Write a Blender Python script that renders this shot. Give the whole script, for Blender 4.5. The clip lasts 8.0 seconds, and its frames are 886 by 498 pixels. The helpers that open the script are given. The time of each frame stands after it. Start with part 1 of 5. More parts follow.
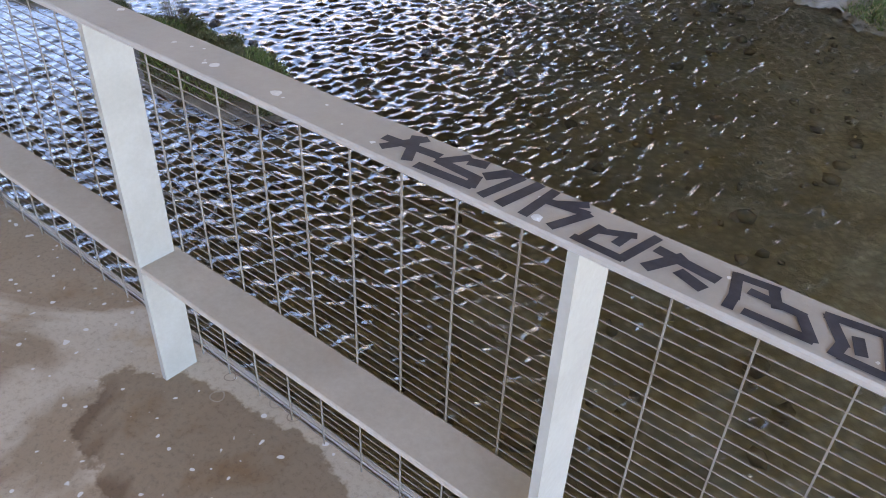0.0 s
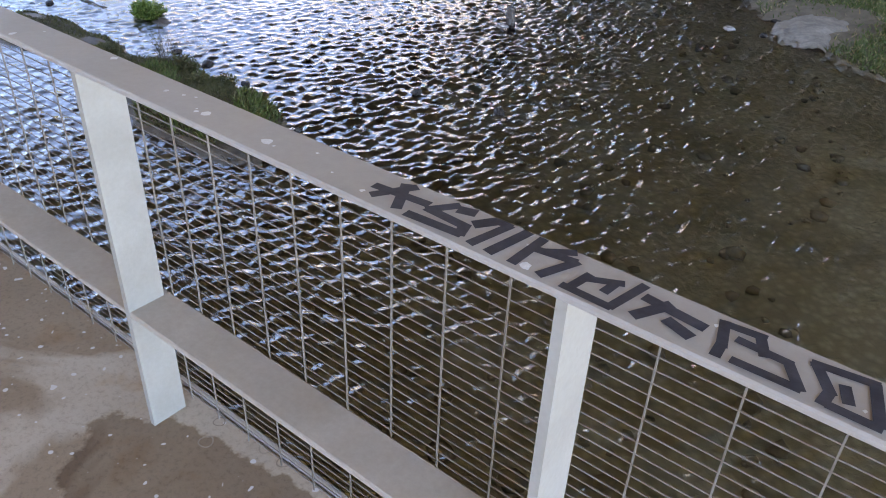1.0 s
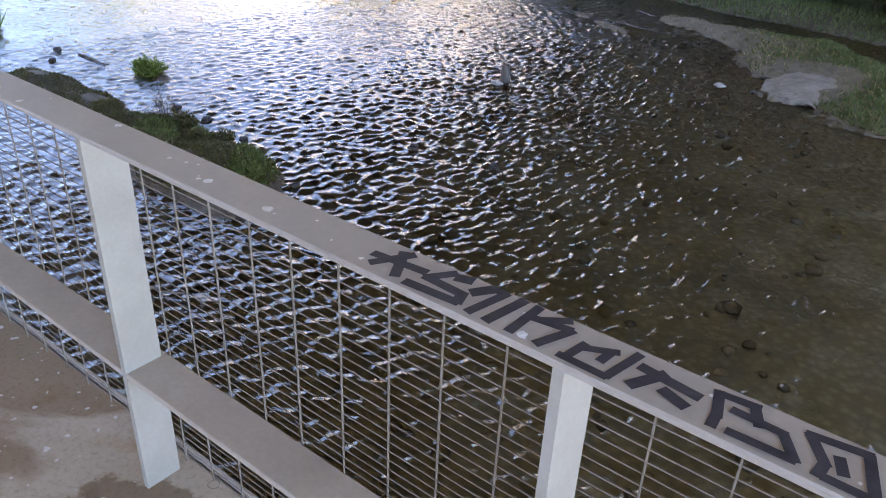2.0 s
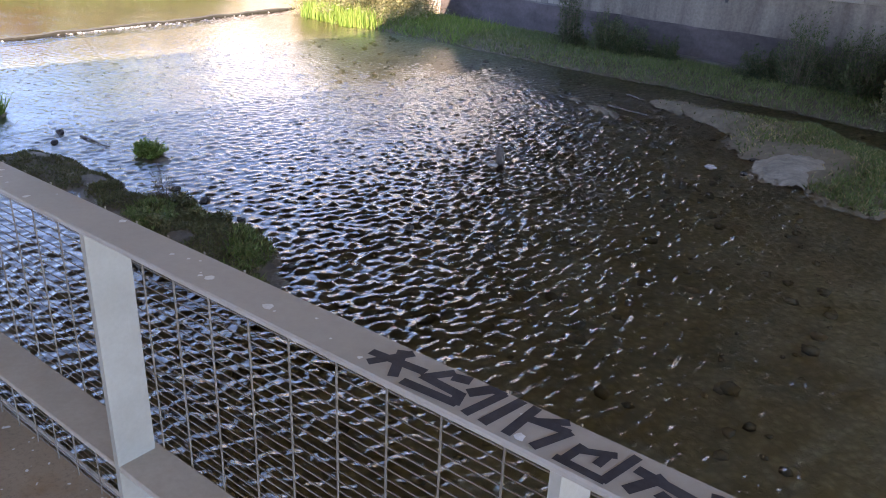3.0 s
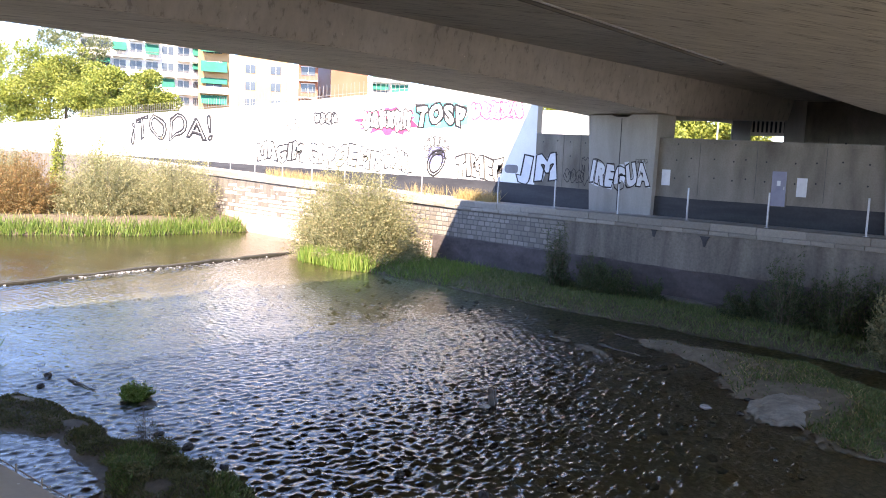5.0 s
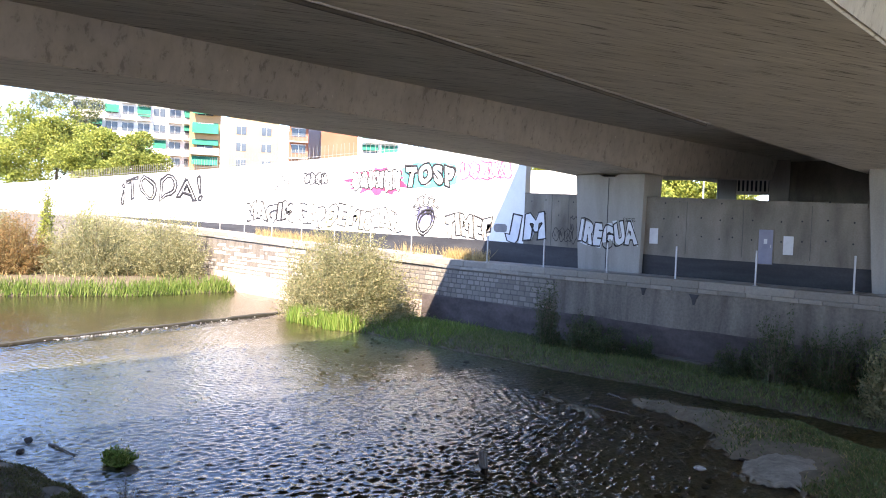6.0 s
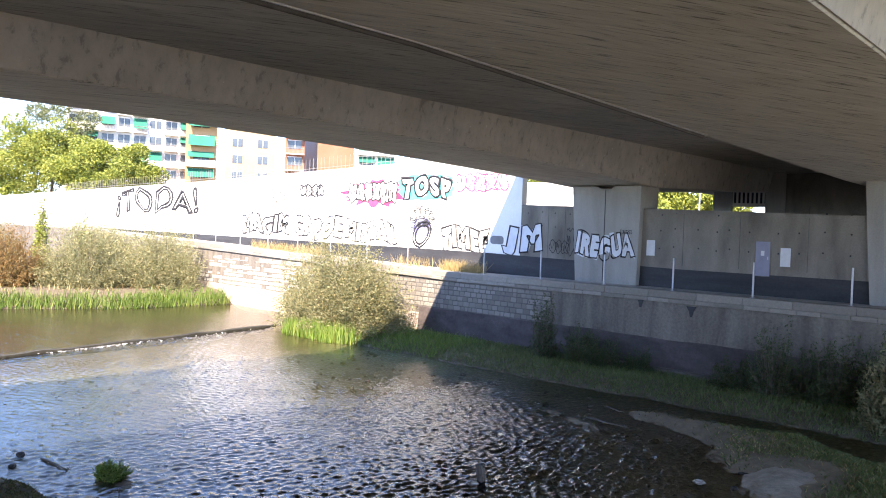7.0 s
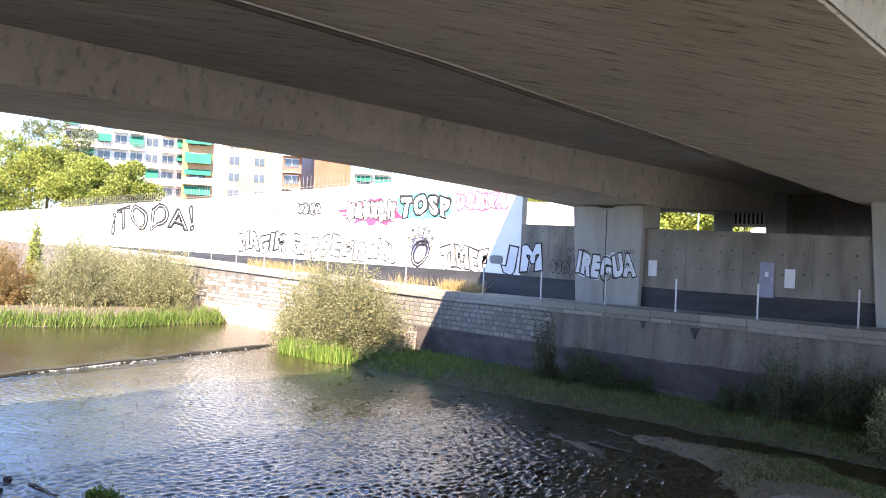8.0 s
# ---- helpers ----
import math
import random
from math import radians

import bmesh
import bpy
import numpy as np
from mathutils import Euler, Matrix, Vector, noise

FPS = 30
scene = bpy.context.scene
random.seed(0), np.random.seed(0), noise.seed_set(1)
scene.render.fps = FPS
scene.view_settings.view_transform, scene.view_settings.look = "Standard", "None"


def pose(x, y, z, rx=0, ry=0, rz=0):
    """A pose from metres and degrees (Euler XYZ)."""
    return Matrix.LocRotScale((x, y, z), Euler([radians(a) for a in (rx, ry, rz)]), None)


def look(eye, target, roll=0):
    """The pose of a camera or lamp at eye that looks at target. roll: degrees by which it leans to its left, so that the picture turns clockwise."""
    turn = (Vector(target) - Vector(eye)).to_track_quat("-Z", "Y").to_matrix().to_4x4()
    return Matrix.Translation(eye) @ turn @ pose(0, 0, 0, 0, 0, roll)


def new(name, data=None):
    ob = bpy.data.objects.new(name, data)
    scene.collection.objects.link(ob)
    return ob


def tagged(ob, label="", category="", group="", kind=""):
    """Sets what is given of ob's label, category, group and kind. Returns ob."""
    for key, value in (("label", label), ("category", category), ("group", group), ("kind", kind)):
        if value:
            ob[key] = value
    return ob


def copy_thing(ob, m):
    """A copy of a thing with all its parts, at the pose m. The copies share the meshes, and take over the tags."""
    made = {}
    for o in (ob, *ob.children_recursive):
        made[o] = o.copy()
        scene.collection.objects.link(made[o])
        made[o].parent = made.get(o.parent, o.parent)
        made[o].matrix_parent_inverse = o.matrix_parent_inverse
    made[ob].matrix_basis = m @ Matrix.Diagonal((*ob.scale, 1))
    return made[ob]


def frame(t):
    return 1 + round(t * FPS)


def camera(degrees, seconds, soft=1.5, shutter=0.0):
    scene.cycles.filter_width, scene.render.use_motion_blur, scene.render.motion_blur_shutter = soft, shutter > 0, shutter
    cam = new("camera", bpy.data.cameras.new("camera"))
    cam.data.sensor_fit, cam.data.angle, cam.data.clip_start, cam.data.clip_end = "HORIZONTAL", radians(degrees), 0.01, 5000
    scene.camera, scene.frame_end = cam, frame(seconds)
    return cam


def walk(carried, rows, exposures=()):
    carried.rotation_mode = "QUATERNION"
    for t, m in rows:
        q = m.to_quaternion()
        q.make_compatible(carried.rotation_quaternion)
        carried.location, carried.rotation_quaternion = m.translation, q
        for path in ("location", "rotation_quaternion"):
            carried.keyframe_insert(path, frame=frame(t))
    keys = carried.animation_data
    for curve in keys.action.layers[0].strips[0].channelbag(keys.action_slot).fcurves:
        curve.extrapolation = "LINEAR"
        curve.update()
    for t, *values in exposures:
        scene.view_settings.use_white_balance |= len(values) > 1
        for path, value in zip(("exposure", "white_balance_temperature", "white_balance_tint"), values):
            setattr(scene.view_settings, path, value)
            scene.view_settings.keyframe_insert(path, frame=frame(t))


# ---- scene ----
cam = camera(58.91, 8.0, 1.0)
PATH = [
    (0.0, pose(0.000, 0.000, 1.641, 54.059, -2.070, 1.300)),
    (0.5, pose(0.001, -0.002, 1.649, 54.603, -2.130, 0.965)),
    (1.0, pose(0.002, 0.003, 1.656, 56.819, -2.200, 0.624)),
    (1.2, pose(0.001, 0.003, 1.661, 57.770, -2.222, 0.544)),
    (2.3, pose(-0.002, -0.003, 1.692, 62.010, -2.340, 0.250)),
    (2.5, pose(-0.003, -0.004, 1.698, 63.132, -2.358, 0.168)),
    (3.0, pose(-0.006, -0.008, 1.723, 66.372, -2.443, 0.053)),
    (3.5, pose(-0.008, -0.021, 1.753, 70.841, -2.503, -0.043)),
    (4.0, pose(-0.010, -0.029, 1.775, 74.344, -2.522, -0.127)),
    (4.5, pose(-0.031, 0.011, 1.776, 78.485, -2.520, -0.329)),
    (5.0, pose(-0.001, 0.062, 1.802, 83.593, -2.301, -0.607)),
    (5.2, pose(0.000, 0.070, 1.803, 85.230, -2.265, -0.757)),
    (6.3, pose(0.007, 0.108, 1.811, 88.240, -2.040, -1.520)),
    (6.5, pose(0.008, 0.115, 1.812, 88.477, -2.010, -1.559)),
    (7.0, pose(-0.012, 0.205, 1.805, 88.819, -2.083, -1.661)),
    (7.5, pose(-0.154, 0.586, 1.809, 89.187, -2.334, -1.969)),
    (8.0, pose(-0.176, 0.670, 1.792, 90.237, -2.380, -1.988)),
]
walk(cam, PATH, [(0.0, 4.1, 9100, 23), (1.0, 3.95, 9100, 23), (2.5, 3.6, 8700, 25), (3.5, 3.1, 8400, 26), (5.0, 2.85, 8200, 22), (6.5, 2.75, 7950, 19), (8.0, 2.75, 7950, 19)])

# ---- sky and sun ----
world = bpy.data.worlds.new("sky")
scene.world = world
world.use_nodes = True
wn = world.node_tree.nodes
sky = wn.new("ShaderNodeTexSky")
sky.sky_type, sky.sun_disc = "NISHITA", False
sky.sun_elevation, sky.sun_rotation = radians(46), radians(193)
sky.altitude = 2200
sky.air_density, sky.dust_density, sky.ozone_density = 0.75, 0.02, 5.0
clear = wn.new("ShaderNodeHueSaturation")
clear.inputs["Saturation"].default_value = 1.02
world.node_tree.links.new(sky.outputs[0], clear.inputs["Color"])
world.node_tree.links.new(clear.outputs[0], wn["Background"].inputs[0])
wn["Background"].inputs[1].default_value = 0.19
sun = new("sun", bpy.data.lights.new("sun", "SUN"))
sun.data.energy, sun.data.angle, sun.data.color = 3.5, radians(0.5), (1.0, 0.95, 0.86)
sun.matrix_world = look((-20, -60, 60), (-20 + 0.218, -60 + 0.946, 59.0))

# ---- frames of reference: the river wall, the road bridge, the footbridge rail ----
WALL = Matrix.Translation((1.74, 41.5, 0)) @ Matrix.Rotation(radians(-47.47), 4, "Z")
BRIDGE = WALL @ Matrix.Translation((29.25, -29.2, 0)) @ Matrix.Rotation(radians(1.7), 4, "Z")
RAIL = Matrix.Translation((-0.751, 1.542, 0)) @ Matrix.Rotation(radians(-38.1), 4, "Z")
WATER = -4.0


# ---- material helpers ----
def material(name, build, rough=0.8, metal=0.0, spec=0.5):
    m = bpy.data.materials.new(name)
    m.use_nodes = True
    nt = m.node_tree
    b = nt.nodes["Principled BSDF"]
    b.inputs["Roughness"].default_value = rough
    b.inputs["Metallic"].default_value = metal
    b.inputs["Specular IOR Level"].default_value = spec
    build(nt, b)
    return m


def coords(nt, scale=(1, 1, 1), kind="Object", turn=0.0):
    tc = nt.nodes.new("ShaderNodeTexCoord")
    mp = nt.nodes.new("ShaderNodeMapping")
    mp.inputs["Scale"].default_value = scale
    mp.inputs["Rotation"].default_value = (0, 0, turn)
    nt.links.new(tc.outputs[kind], mp.inputs[0])
    return mp.outputs[0]


def noise_tex(nt, vec, scale, detail=4, rough=0.55, distort=0.0):
    n = nt.nodes.new("ShaderNodeTexNoise")
    n.inputs["Scale"].default_value, n.inputs["Detail"].default_value = scale, detail
    n.inputs["Roughness"].default_value, n.inputs["Distortion"].default_value = rough, distort
    nt.links.new(vec, n.inputs["Vector"])
    return n.outputs["Fac"]


def ramp(nt, fac, stops):
    r = nt.nodes.new("ShaderNodeValToRGB")
    e = r.color_ramp.elements
    while len(e) < len(stops):
        e.new(0.5)
    for el, (p, c) in zip(e, stops):
        el.position, el.color = p, (*c, 1) if len(c) == 3 else c
    nt.links.new(fac, r.inputs[0])
    return r.outputs[0]


def mix(nt, fac, a, b, mode="MIX"):
    m = nt.nodes.new("ShaderNodeMix")
    m.data_type, m.blend_type = "RGBA", mode
    for sock, val in ((m.inputs[0], fac), (m.inputs[6], a), (m.inputs[7], b)):
        if isinstance(val, (int, float)):
            sock.default_value = val
        elif isinstance(val, tuple):
            sock.default_value = (*val, 1)
        else:
            nt.links.new(val, sock)
    return m.outputs[2]


def bump(nt, b, height, strength=0.3, distance=0.01):
    n = nt.nodes.new("ShaderNodeBump")
    n.inputs["Strength"].default_value, n.inputs["Distance"].default_value = strength, distance
    nt.links.new(height, n.inputs["Height"])
    nt.links.new(n.outputs[0], b.inputs["Normal"])
    return n


def grey(a, b=0.0, c=0.0):
    return (a, a, a) if b == 0 else (a, b, c)


def mottled(dark, light, scale=1.5, grain=30.0, grain_amount=0.25, rough=0.85, metal=0.0, relief=0.3, stretch=(1, 1, 1), spec=0.4):
    """A surface with broad stains, fine grain and a little relief."""
    def build(nt, b):
        v = coords(nt, stretch)
        broad = ramp(nt, noise_tex(nt, v, scale, 6, 0.6, 0.3), [(0.3, dark), (0.7, light)])
        fine = noise_tex(nt, coords(nt), grain, 3, 0.7)
        g = ramp(nt, fine, [(0.25, grey(1 - grain_amount)), (0.75, grey(1.0))])
        nt.links.new(mix(nt, 1.0, broad, g, "MULTIPLY"), b.inputs["Base Color"])
        bump(nt, b, fine, relief, 0.008)
    return lambda name: material(name, build, rough, metal, spec)


def by_piece(stops, rough=0.85, grain=14.0, relief=0.4, soft=0.0):
    """A colour that differs from piece to piece, with grain."""
    def build(nt, b):
        info = nt.nodes.new("ShaderNodeObjectInfo")
        c = ramp(nt, info.outputs["Random"], stops)
        fine = noise_tex(nt, coords(nt), grain, 5, 0.7)
        g = ramp(nt, fine, [(0.3, grey(0.72)), (0.75, grey(1.0))])
        nt.links.new(mix(nt, 1.0, c, g, "MULTIPLY"), b.inputs["Base Color"])
        bump(nt, b, fine, relief, 0.015)
    return lambda name: material(name, build, rough)


def leafy(stops, rough=0.6):
    """Foliage: the colour differs from leaf to leaf and from plant to plant."""
    def build(nt, b):
        geo = nt.nodes.new("ShaderNodeNewGeometry")
        info = nt.nodes.new("ShaderNodeObjectInfo")
        c = ramp(nt, geo.outputs["Random Per Island"], stops)
        hs = nt.nodes.new("ShaderNodeHueSaturation")
        mr = nt.nodes.new("ShaderNodeMapRange")
        mr.inputs[3].default_value, mr.inputs[4].default_value = 0.8, 1.15
        nt.links.new(info.outputs["Random"], mr.inputs[0])
        nt.links.new(mr.outputs[0], hs.inputs["Value"])
        nt.links.new(c, hs.inputs["Color"])
        nt.links.new(hs.outputs[0], b.inputs["Base Color"])
        b.inputs["Subsurface Weight"].default_value = 0.0
        tr = nt.nodes.new("ShaderNodeBsdfTranslucent")
        nt.links.new(hs.outputs[0], tr.inputs[0])
        ms = nt.nodes.new("ShaderNodeMixShader")
        ms.inputs[0].default_value = 0.3
        nt.links.new(b.outputs[0], ms.inputs[1])
        nt.links.new(tr.outputs[0], ms.inputs[2])
        nt.links.new(ms.outputs[0], nt.nodes["Material Output"].inputs[0])
    return lambda name: material(name, build, rough, 0, 0.3)


def board_concrete(dark, light, turn=0.0, boards=11.0, upright=False):
    """Cast concrete printed by rough boards: broken dark streaks along them, joints, stains and pores."""
    def build(nt, b):
        tc = nt.nodes.new("ShaderNodeTexCoord")
        rot = nt.nodes.new("ShaderNodeMapping")
        rot.inputs["Rotation"].default_value = (0, 0, radians(turn))
        nt.links.new(tc.outputs["Object"], rot.inputs[0])

        def stretched(sc):
            mp = nt.nodes.new("ShaderNodeMapping")
            mp.inputs["Scale"].default_value = sc
            nt.links.new(rot.outputs[0], mp.inputs[0])
            return mp.outputs[0]

        long, thin = (0.9, boards) if not upright else (2.2, boards * 0.35)
        st = (thin, long, thin) if not upright else (thin, thin, long)
        lines = noise_tex(nt, stretched(st), 1.0, 4, 0.7, 0.15)
        tone = noise_tex(nt, stretched(tuple(0.35 * k for k in st)), 1.0, 3, 0.6)
        broad = noise_tex(nt, coords(nt, (0.35, 0.12, 0.35)), 1.0, 6, 0.6, 0.5)
        c = ramp(nt, broad, [(0.3, dark), (0.7, light)])
        streak = ramp(nt, lines, [(0.34, grey(0.16)), (0.43, grey(0.82)), (0.62, grey(1.0))])
        bands = ramp(nt, tone, [(0.35, grey(0.86)), (0.65, grey(1.0))])
        flecks = ramp(nt, noise_tex(nt, stretched(tuple(2.2 * k for k in st)), 1.0, 2, 0.5), [(0.73, grey(0.0)), (0.77, grey(1.0))])
        c = mix(nt, 0.45 if upright else 0.85, c, streak, "MULTIPLY")
        c = mix(nt, 1.0, c, bands, "MULTIPLY")
        c = mix(nt, flecks, c, tuple(min(1.0, 1.35 * k) for k in light))
        nt.links.new(c, b.inputs["Base Color"])
        bump(nt, b, lines, 0.5, 0.03)
    return lambda name: material(name, build, 0.9)


M_SOFFIT = board_concrete((0.54, 0.50, 0.43), (0.68, 0.64, 0.56), 26, 15.0)("board_marked_concrete")
M_WEB = board_concrete((0.46, 0.43, 0.385), (0.58, 0.55, 0.50), 0, upright=True)("smooth_web_concrete")
# Toned below the soffits: the dimmer recess between girders is in the colour.
M_SLAB = board_concrete((0.46, 0.43, 0.375), (0.62, 0.58, 0.52), 26, 14.0)("dark_slab_concrete")
M_PIER = mottled((0.24, 0.23, 0.215), (0.37, 0.36, 0.34), 0.6, 18, 0.2, stretch=(1.5, 1.5, 0.3))("pier_concrete")
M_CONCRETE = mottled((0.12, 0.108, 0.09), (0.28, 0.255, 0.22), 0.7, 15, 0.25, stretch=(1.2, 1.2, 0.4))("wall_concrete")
M_WHITE = mottled((0.70, 0.70, 0.69), (0.82, 0.82, 0.80), 0.4, 12, 0.08, relief=0.15)("white_wall_paint")
M_STONE = mottled((0.10, 0.088, 0.074), (0.235, 0.21, 0.18), 0.8, 9, 0.4, stretch=(1.6, 1, 0.3))("river_wall_render")
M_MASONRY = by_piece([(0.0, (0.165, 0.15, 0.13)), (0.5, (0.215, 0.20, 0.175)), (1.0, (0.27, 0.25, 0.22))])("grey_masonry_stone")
M_MORTAR = mottled((0.09, 0.085, 0.08), (0.15, 0.14, 0.13), 2, 20, 0.3)("dark_mortar")
M_PLINTH = mottled((0.022, 0.024, 0.03), (0.05, 0.052, 0.058), 0.8, 10, 0.3, rough=0.7, stretch=(0.4, 1, 3))("dark_plinth_paint")
M_PATH = mottled((0.30, 0.28, 0.25), (0.40, 0.38, 0.34), 0.8, 20, 0.3)("path_concrete")
M_STEEL = mottled((0.31, 0.275, 0.225), (0.39, 0.35, 0.295), 2.0, 60, 0.1, rough=0.55, relief=0.1)("grey_rail_paint")
M_MID = mottled((0.34, 0.28, 0.21), (0.43, 0.365, 0.285), 2.5, 60, 0.15, rough=0.65, relief=0.1)("dusty_rail_paint")
M_POST = mottled((0.29, 0.265, 0.21), (0.37, 0.345, 0.28), 3.0, 80, 0.1, rough=0.5, relief=0.1)("pale_post_paint")
M_WIRE = mottled((0.17, 0.145, 0.115), (0.27, 0.235, 0.19), 8.0, 90, 0.2, rough=0.5, metal=0.2, relief=0.1)("galvanised_wire")
M_GALV = mottled((0.45, 0.46, 0.47), (0.58, 0.58, 0.58), 5.0, 40, 0.1, rough=0.45, metal=0.7)("galvanised_steel")
M_INK = mottled((0.018, 0.018, 0.024), (0.05, 0.05, 0.06), 20.0, 120, 0.3, rough=0.6, relief=0.05)("black_marker_ink")


def deck_build(nt, b):
    v = coords(nt)
    base = ramp(nt, noise_tex(nt, v, 1.3, 8, 0.65, 0.4), [(0.3, (0.36, 0.285, 0.20)), (0.7, (0.48, 0.395, 0.295))])
    damp = ramp(nt, noise_tex(nt, v, 0.9, 5, 0.5, 0.8), [(0.50, grey(1.0)), (0.535, (0.62, 0.54, 0.46))])
    tc = nt.nodes.new("ShaderNodeMapping")
    tc.inputs["Location"].default_value, tc.inputs["Scale"].default_value = (-0.62, 0.40, 0), (1.6, 4.0, 0)
    nt.links.new(v, tc.inputs[0])
    far = nt.nodes.new("ShaderNodeVectorMath")
    far.operation = "LENGTH"
    nt.links.new(tc.outputs[0], far.inputs[0])
    wob = nt.nodes.new("ShaderNodeMath")
    wob.operation = "MULTIPLY_ADD"
    wob.inputs[1].default_value = 0.9
    nt.links.new(noise_tex(nt, v, 5.0, 5, 0.6), wob.inputs[0])
    nt.links.new(far.outputs["Value"], wob.inputs[2])
    edge_ = nt.nodes.new("ShaderNodeMapRange")
    edge_.inputs[1].default_value, edge_.inputs[2].default_value = 1.28, 1.33
    nt.links.new(wob.outputs[0], edge_.inputs[0])
    damp = mix(nt, 1.0, damp, mix(nt, edge_.outputs[0], (0.52, 0.44, 0.36), (1, 1, 1)), "MULTIPLY")
    rust = ramp(nt, noise_tex(nt, v, 4.0, 4, 0.6), [(0.55, grey(1.0)), (0.72, (0.85, 0.70, 0.52))])
    grit = ramp(nt, noise_tex(nt, v, 60.0, 4, 0.8), [(0.25, grey(0.6)), (0.5, grey(1.0))])
    flecks = ramp(nt, noise_tex(nt, v, 30.0, 1, 0.3), [(0.72, grey(0.0)), (0.745, grey(1.0))])
    c = mix(nt, 1.0, mix(nt, 1.0, mix(nt, 1.0, base, damp, "MULTIPLY"), rust, "MULTIPLY"), grit, "MULTIPLY")
    c = mix(nt, flecks, c, (0.55, 0.52, 0.47))
    nt.links.new(c, b.inputs["Base Color"])
    bump(nt, b, noise_tex(nt, v, 45.0, 5, 0.7), 0.4, 0.004)


M_DECK = material("worn_deck_concrete", deck_build, 0.85)


def bed_build(nt, b):
    v = coords(nt)
    mud = ramp(nt, noise_tex(nt, v, 0.35, 6, 0.6, 0.6), [(0.3, (0.21, 0.225, 0.165)), (0.55, (0.36, 0.37, 0.285)), (0.75, (0.25, 0.29, 0.19))])
    vo = nt.nodes.new("ShaderNodeTexVoronoi")
    vo.inputs["Scale"].default_value = 7.0
    nt.links.new(v, vo.inputs["Vector"])
    peb = ramp(nt, vo.outputs["Distance"], [(0.1, grey(1.15)), (0.6, grey(0.7))])
    wet = mix(nt, 0.8, mud, peb, "MULTIPLY")
    sep = nt.nodes.new("ShaderNodeSeparateXYZ")
    nt.links.new(v, sep.inputs[0])
    level = nt.nodes.new("ShaderNodeMapRange")
    level.inputs[1].default_value, level.inputs[2].default_value = -4.06, -3.99
    nt.links.new(sep.outputs[2], level.inputs[0])
    sand = ramp(nt, noise_tex(nt, v, 2.6, 8, 0.7), [(0.3, (0.10, 0.078, 0.048)), (0.6, (0.19, 0.152, 0.10)), (0.75, (0.28, 0.23, 0.16))])
    # Silt tint starts at the bridge shadow's edge to tone down the sunlit bed.
    silt = nt.nodes.new("ShaderNodeMapRange")
    silt.inputs[1].default_value, silt.inputs[2].default_value = -0.5, -4.0
    nt.links.new(sep.outputs[0], silt.inputs[0])
    wet = mix(nt, silt.outputs[0], wet, mix(nt, 0.5, (0.20, 0.16, 0.095), mud, "MULTIPLY"))
    zone = None
    for out, a, z in ((1, -19.0, -16.5), (1, -4.6, -5.2), (0, 11.5, 13.5)):
        mr = nt.nodes.new("ShaderNodeMapRange")
        mr.inputs[1].default_value, mr.inputs[2].default_value = a, z
        nt.links.new(sep.outputs[out], mr.inputs[0])
        if zone is None:
            zone = mr.outputs[0]
        else:
            mu = nt.nodes.new("ShaderNodeMath")
            mu.operation = "MULTIPLY"
            nt.links.new(zone, mu.inputs[0])
            nt.links.new(mr.outputs[0], mu.inputs[1])
            zone = mu.outputs[0]
    earth = ramp(nt, noise_tex(nt, v, 2.3, 7, 0.7), [(0.3, (0.055, 0.042, 0.028)), (0.6, (0.12, 0.095, 0.062)), (0.8, (0.22, 0.18, 0.12))])
    dry = mix(nt, zone, earth, sand)
    nt.links.new(mix(nt, level.outputs[0], wet, dry), b.inputs["Base Color"])
    bump(nt, b, noise_tex(nt, v, 6.0, 6, 0.7), 0.8, 0.05)


M_BED = material("muddy_river_ground", bed_build, 0.9)


def water_build():
    m = bpy.data.materials.new("river_water")
    m.use_nodes = True
    nt = m.node_tree
    nt.nodes.remove(nt.nodes["Principled BSDF"])
    v = coords(nt, (1.0, 1.5, 1.0), turn=0.3)
    fine = noise_tex(nt, v, 8.0, 3, 0.5, 0.9)
    gusts = ramp(nt, noise_tex(nt, coords(nt, (0.35, 0.8, 1.0), turn=0.2), 1.0, 4, 0.6, 0.8), [(0.36, grey(0.35)), (0.62, grey(1.0))])
    bp = nt.nodes.new("ShaderNodeBump")
    bp.inputs["Strength"].default_value, bp.inputs["Distance"].default_value = 1.0, 0.010
    nt.links.new(mix(nt, 1.0, fine, gusts, "MULTIPLY"), bp.inputs["Height"])
    fr = nt.nodes.new("ShaderNodeFresnel")
    fr.inputs["IOR"].default_value = 1.45
    gl = nt.nodes.new("ShaderNodeBsdfGlossy")
    gl.inputs["Roughness"].default_value = 0.03
    for s in (fr, gl):
        nt.links.new(bp.outputs[0], s.inputs["Normal"])
    tp = nt.nodes.new("ShaderNodeBsdfTransparent")
    tp.inputs[0].default_value = (0.93, 0.91, 0.82, 1)
    ms = nt.nodes.new("ShaderNodeMixShader")
    nt.links.new(fr.outputs[0], ms.inputs[0])
    nt.links.new(tp.outputs[0], ms.inputs[1])
    nt.links.new(gl.outputs[0], ms.inputs[2])
    nt.links.new(ms.outputs[0], nt.nodes["Material Output"].inputs[0])
    return m


M_WATER = water_build()


# ---- mesh helpers ----
def part(name, bm, mat, parent=None, label="", at=None):
    """Links a bmesh as one mesh object, under a thing if one is given."""
    me = bpy.data.meshes.new(name)
    bm.normal_update()
    bm.to_mesh(me)
    bm.free()
    me.materials.append(mat)
    ob = new(name, me)
    if parent is not None:
        ob.parent = parent
    if at is not None:
        ob.matrix_basis = at
    if label:
        tagged(ob, label)
    return ob


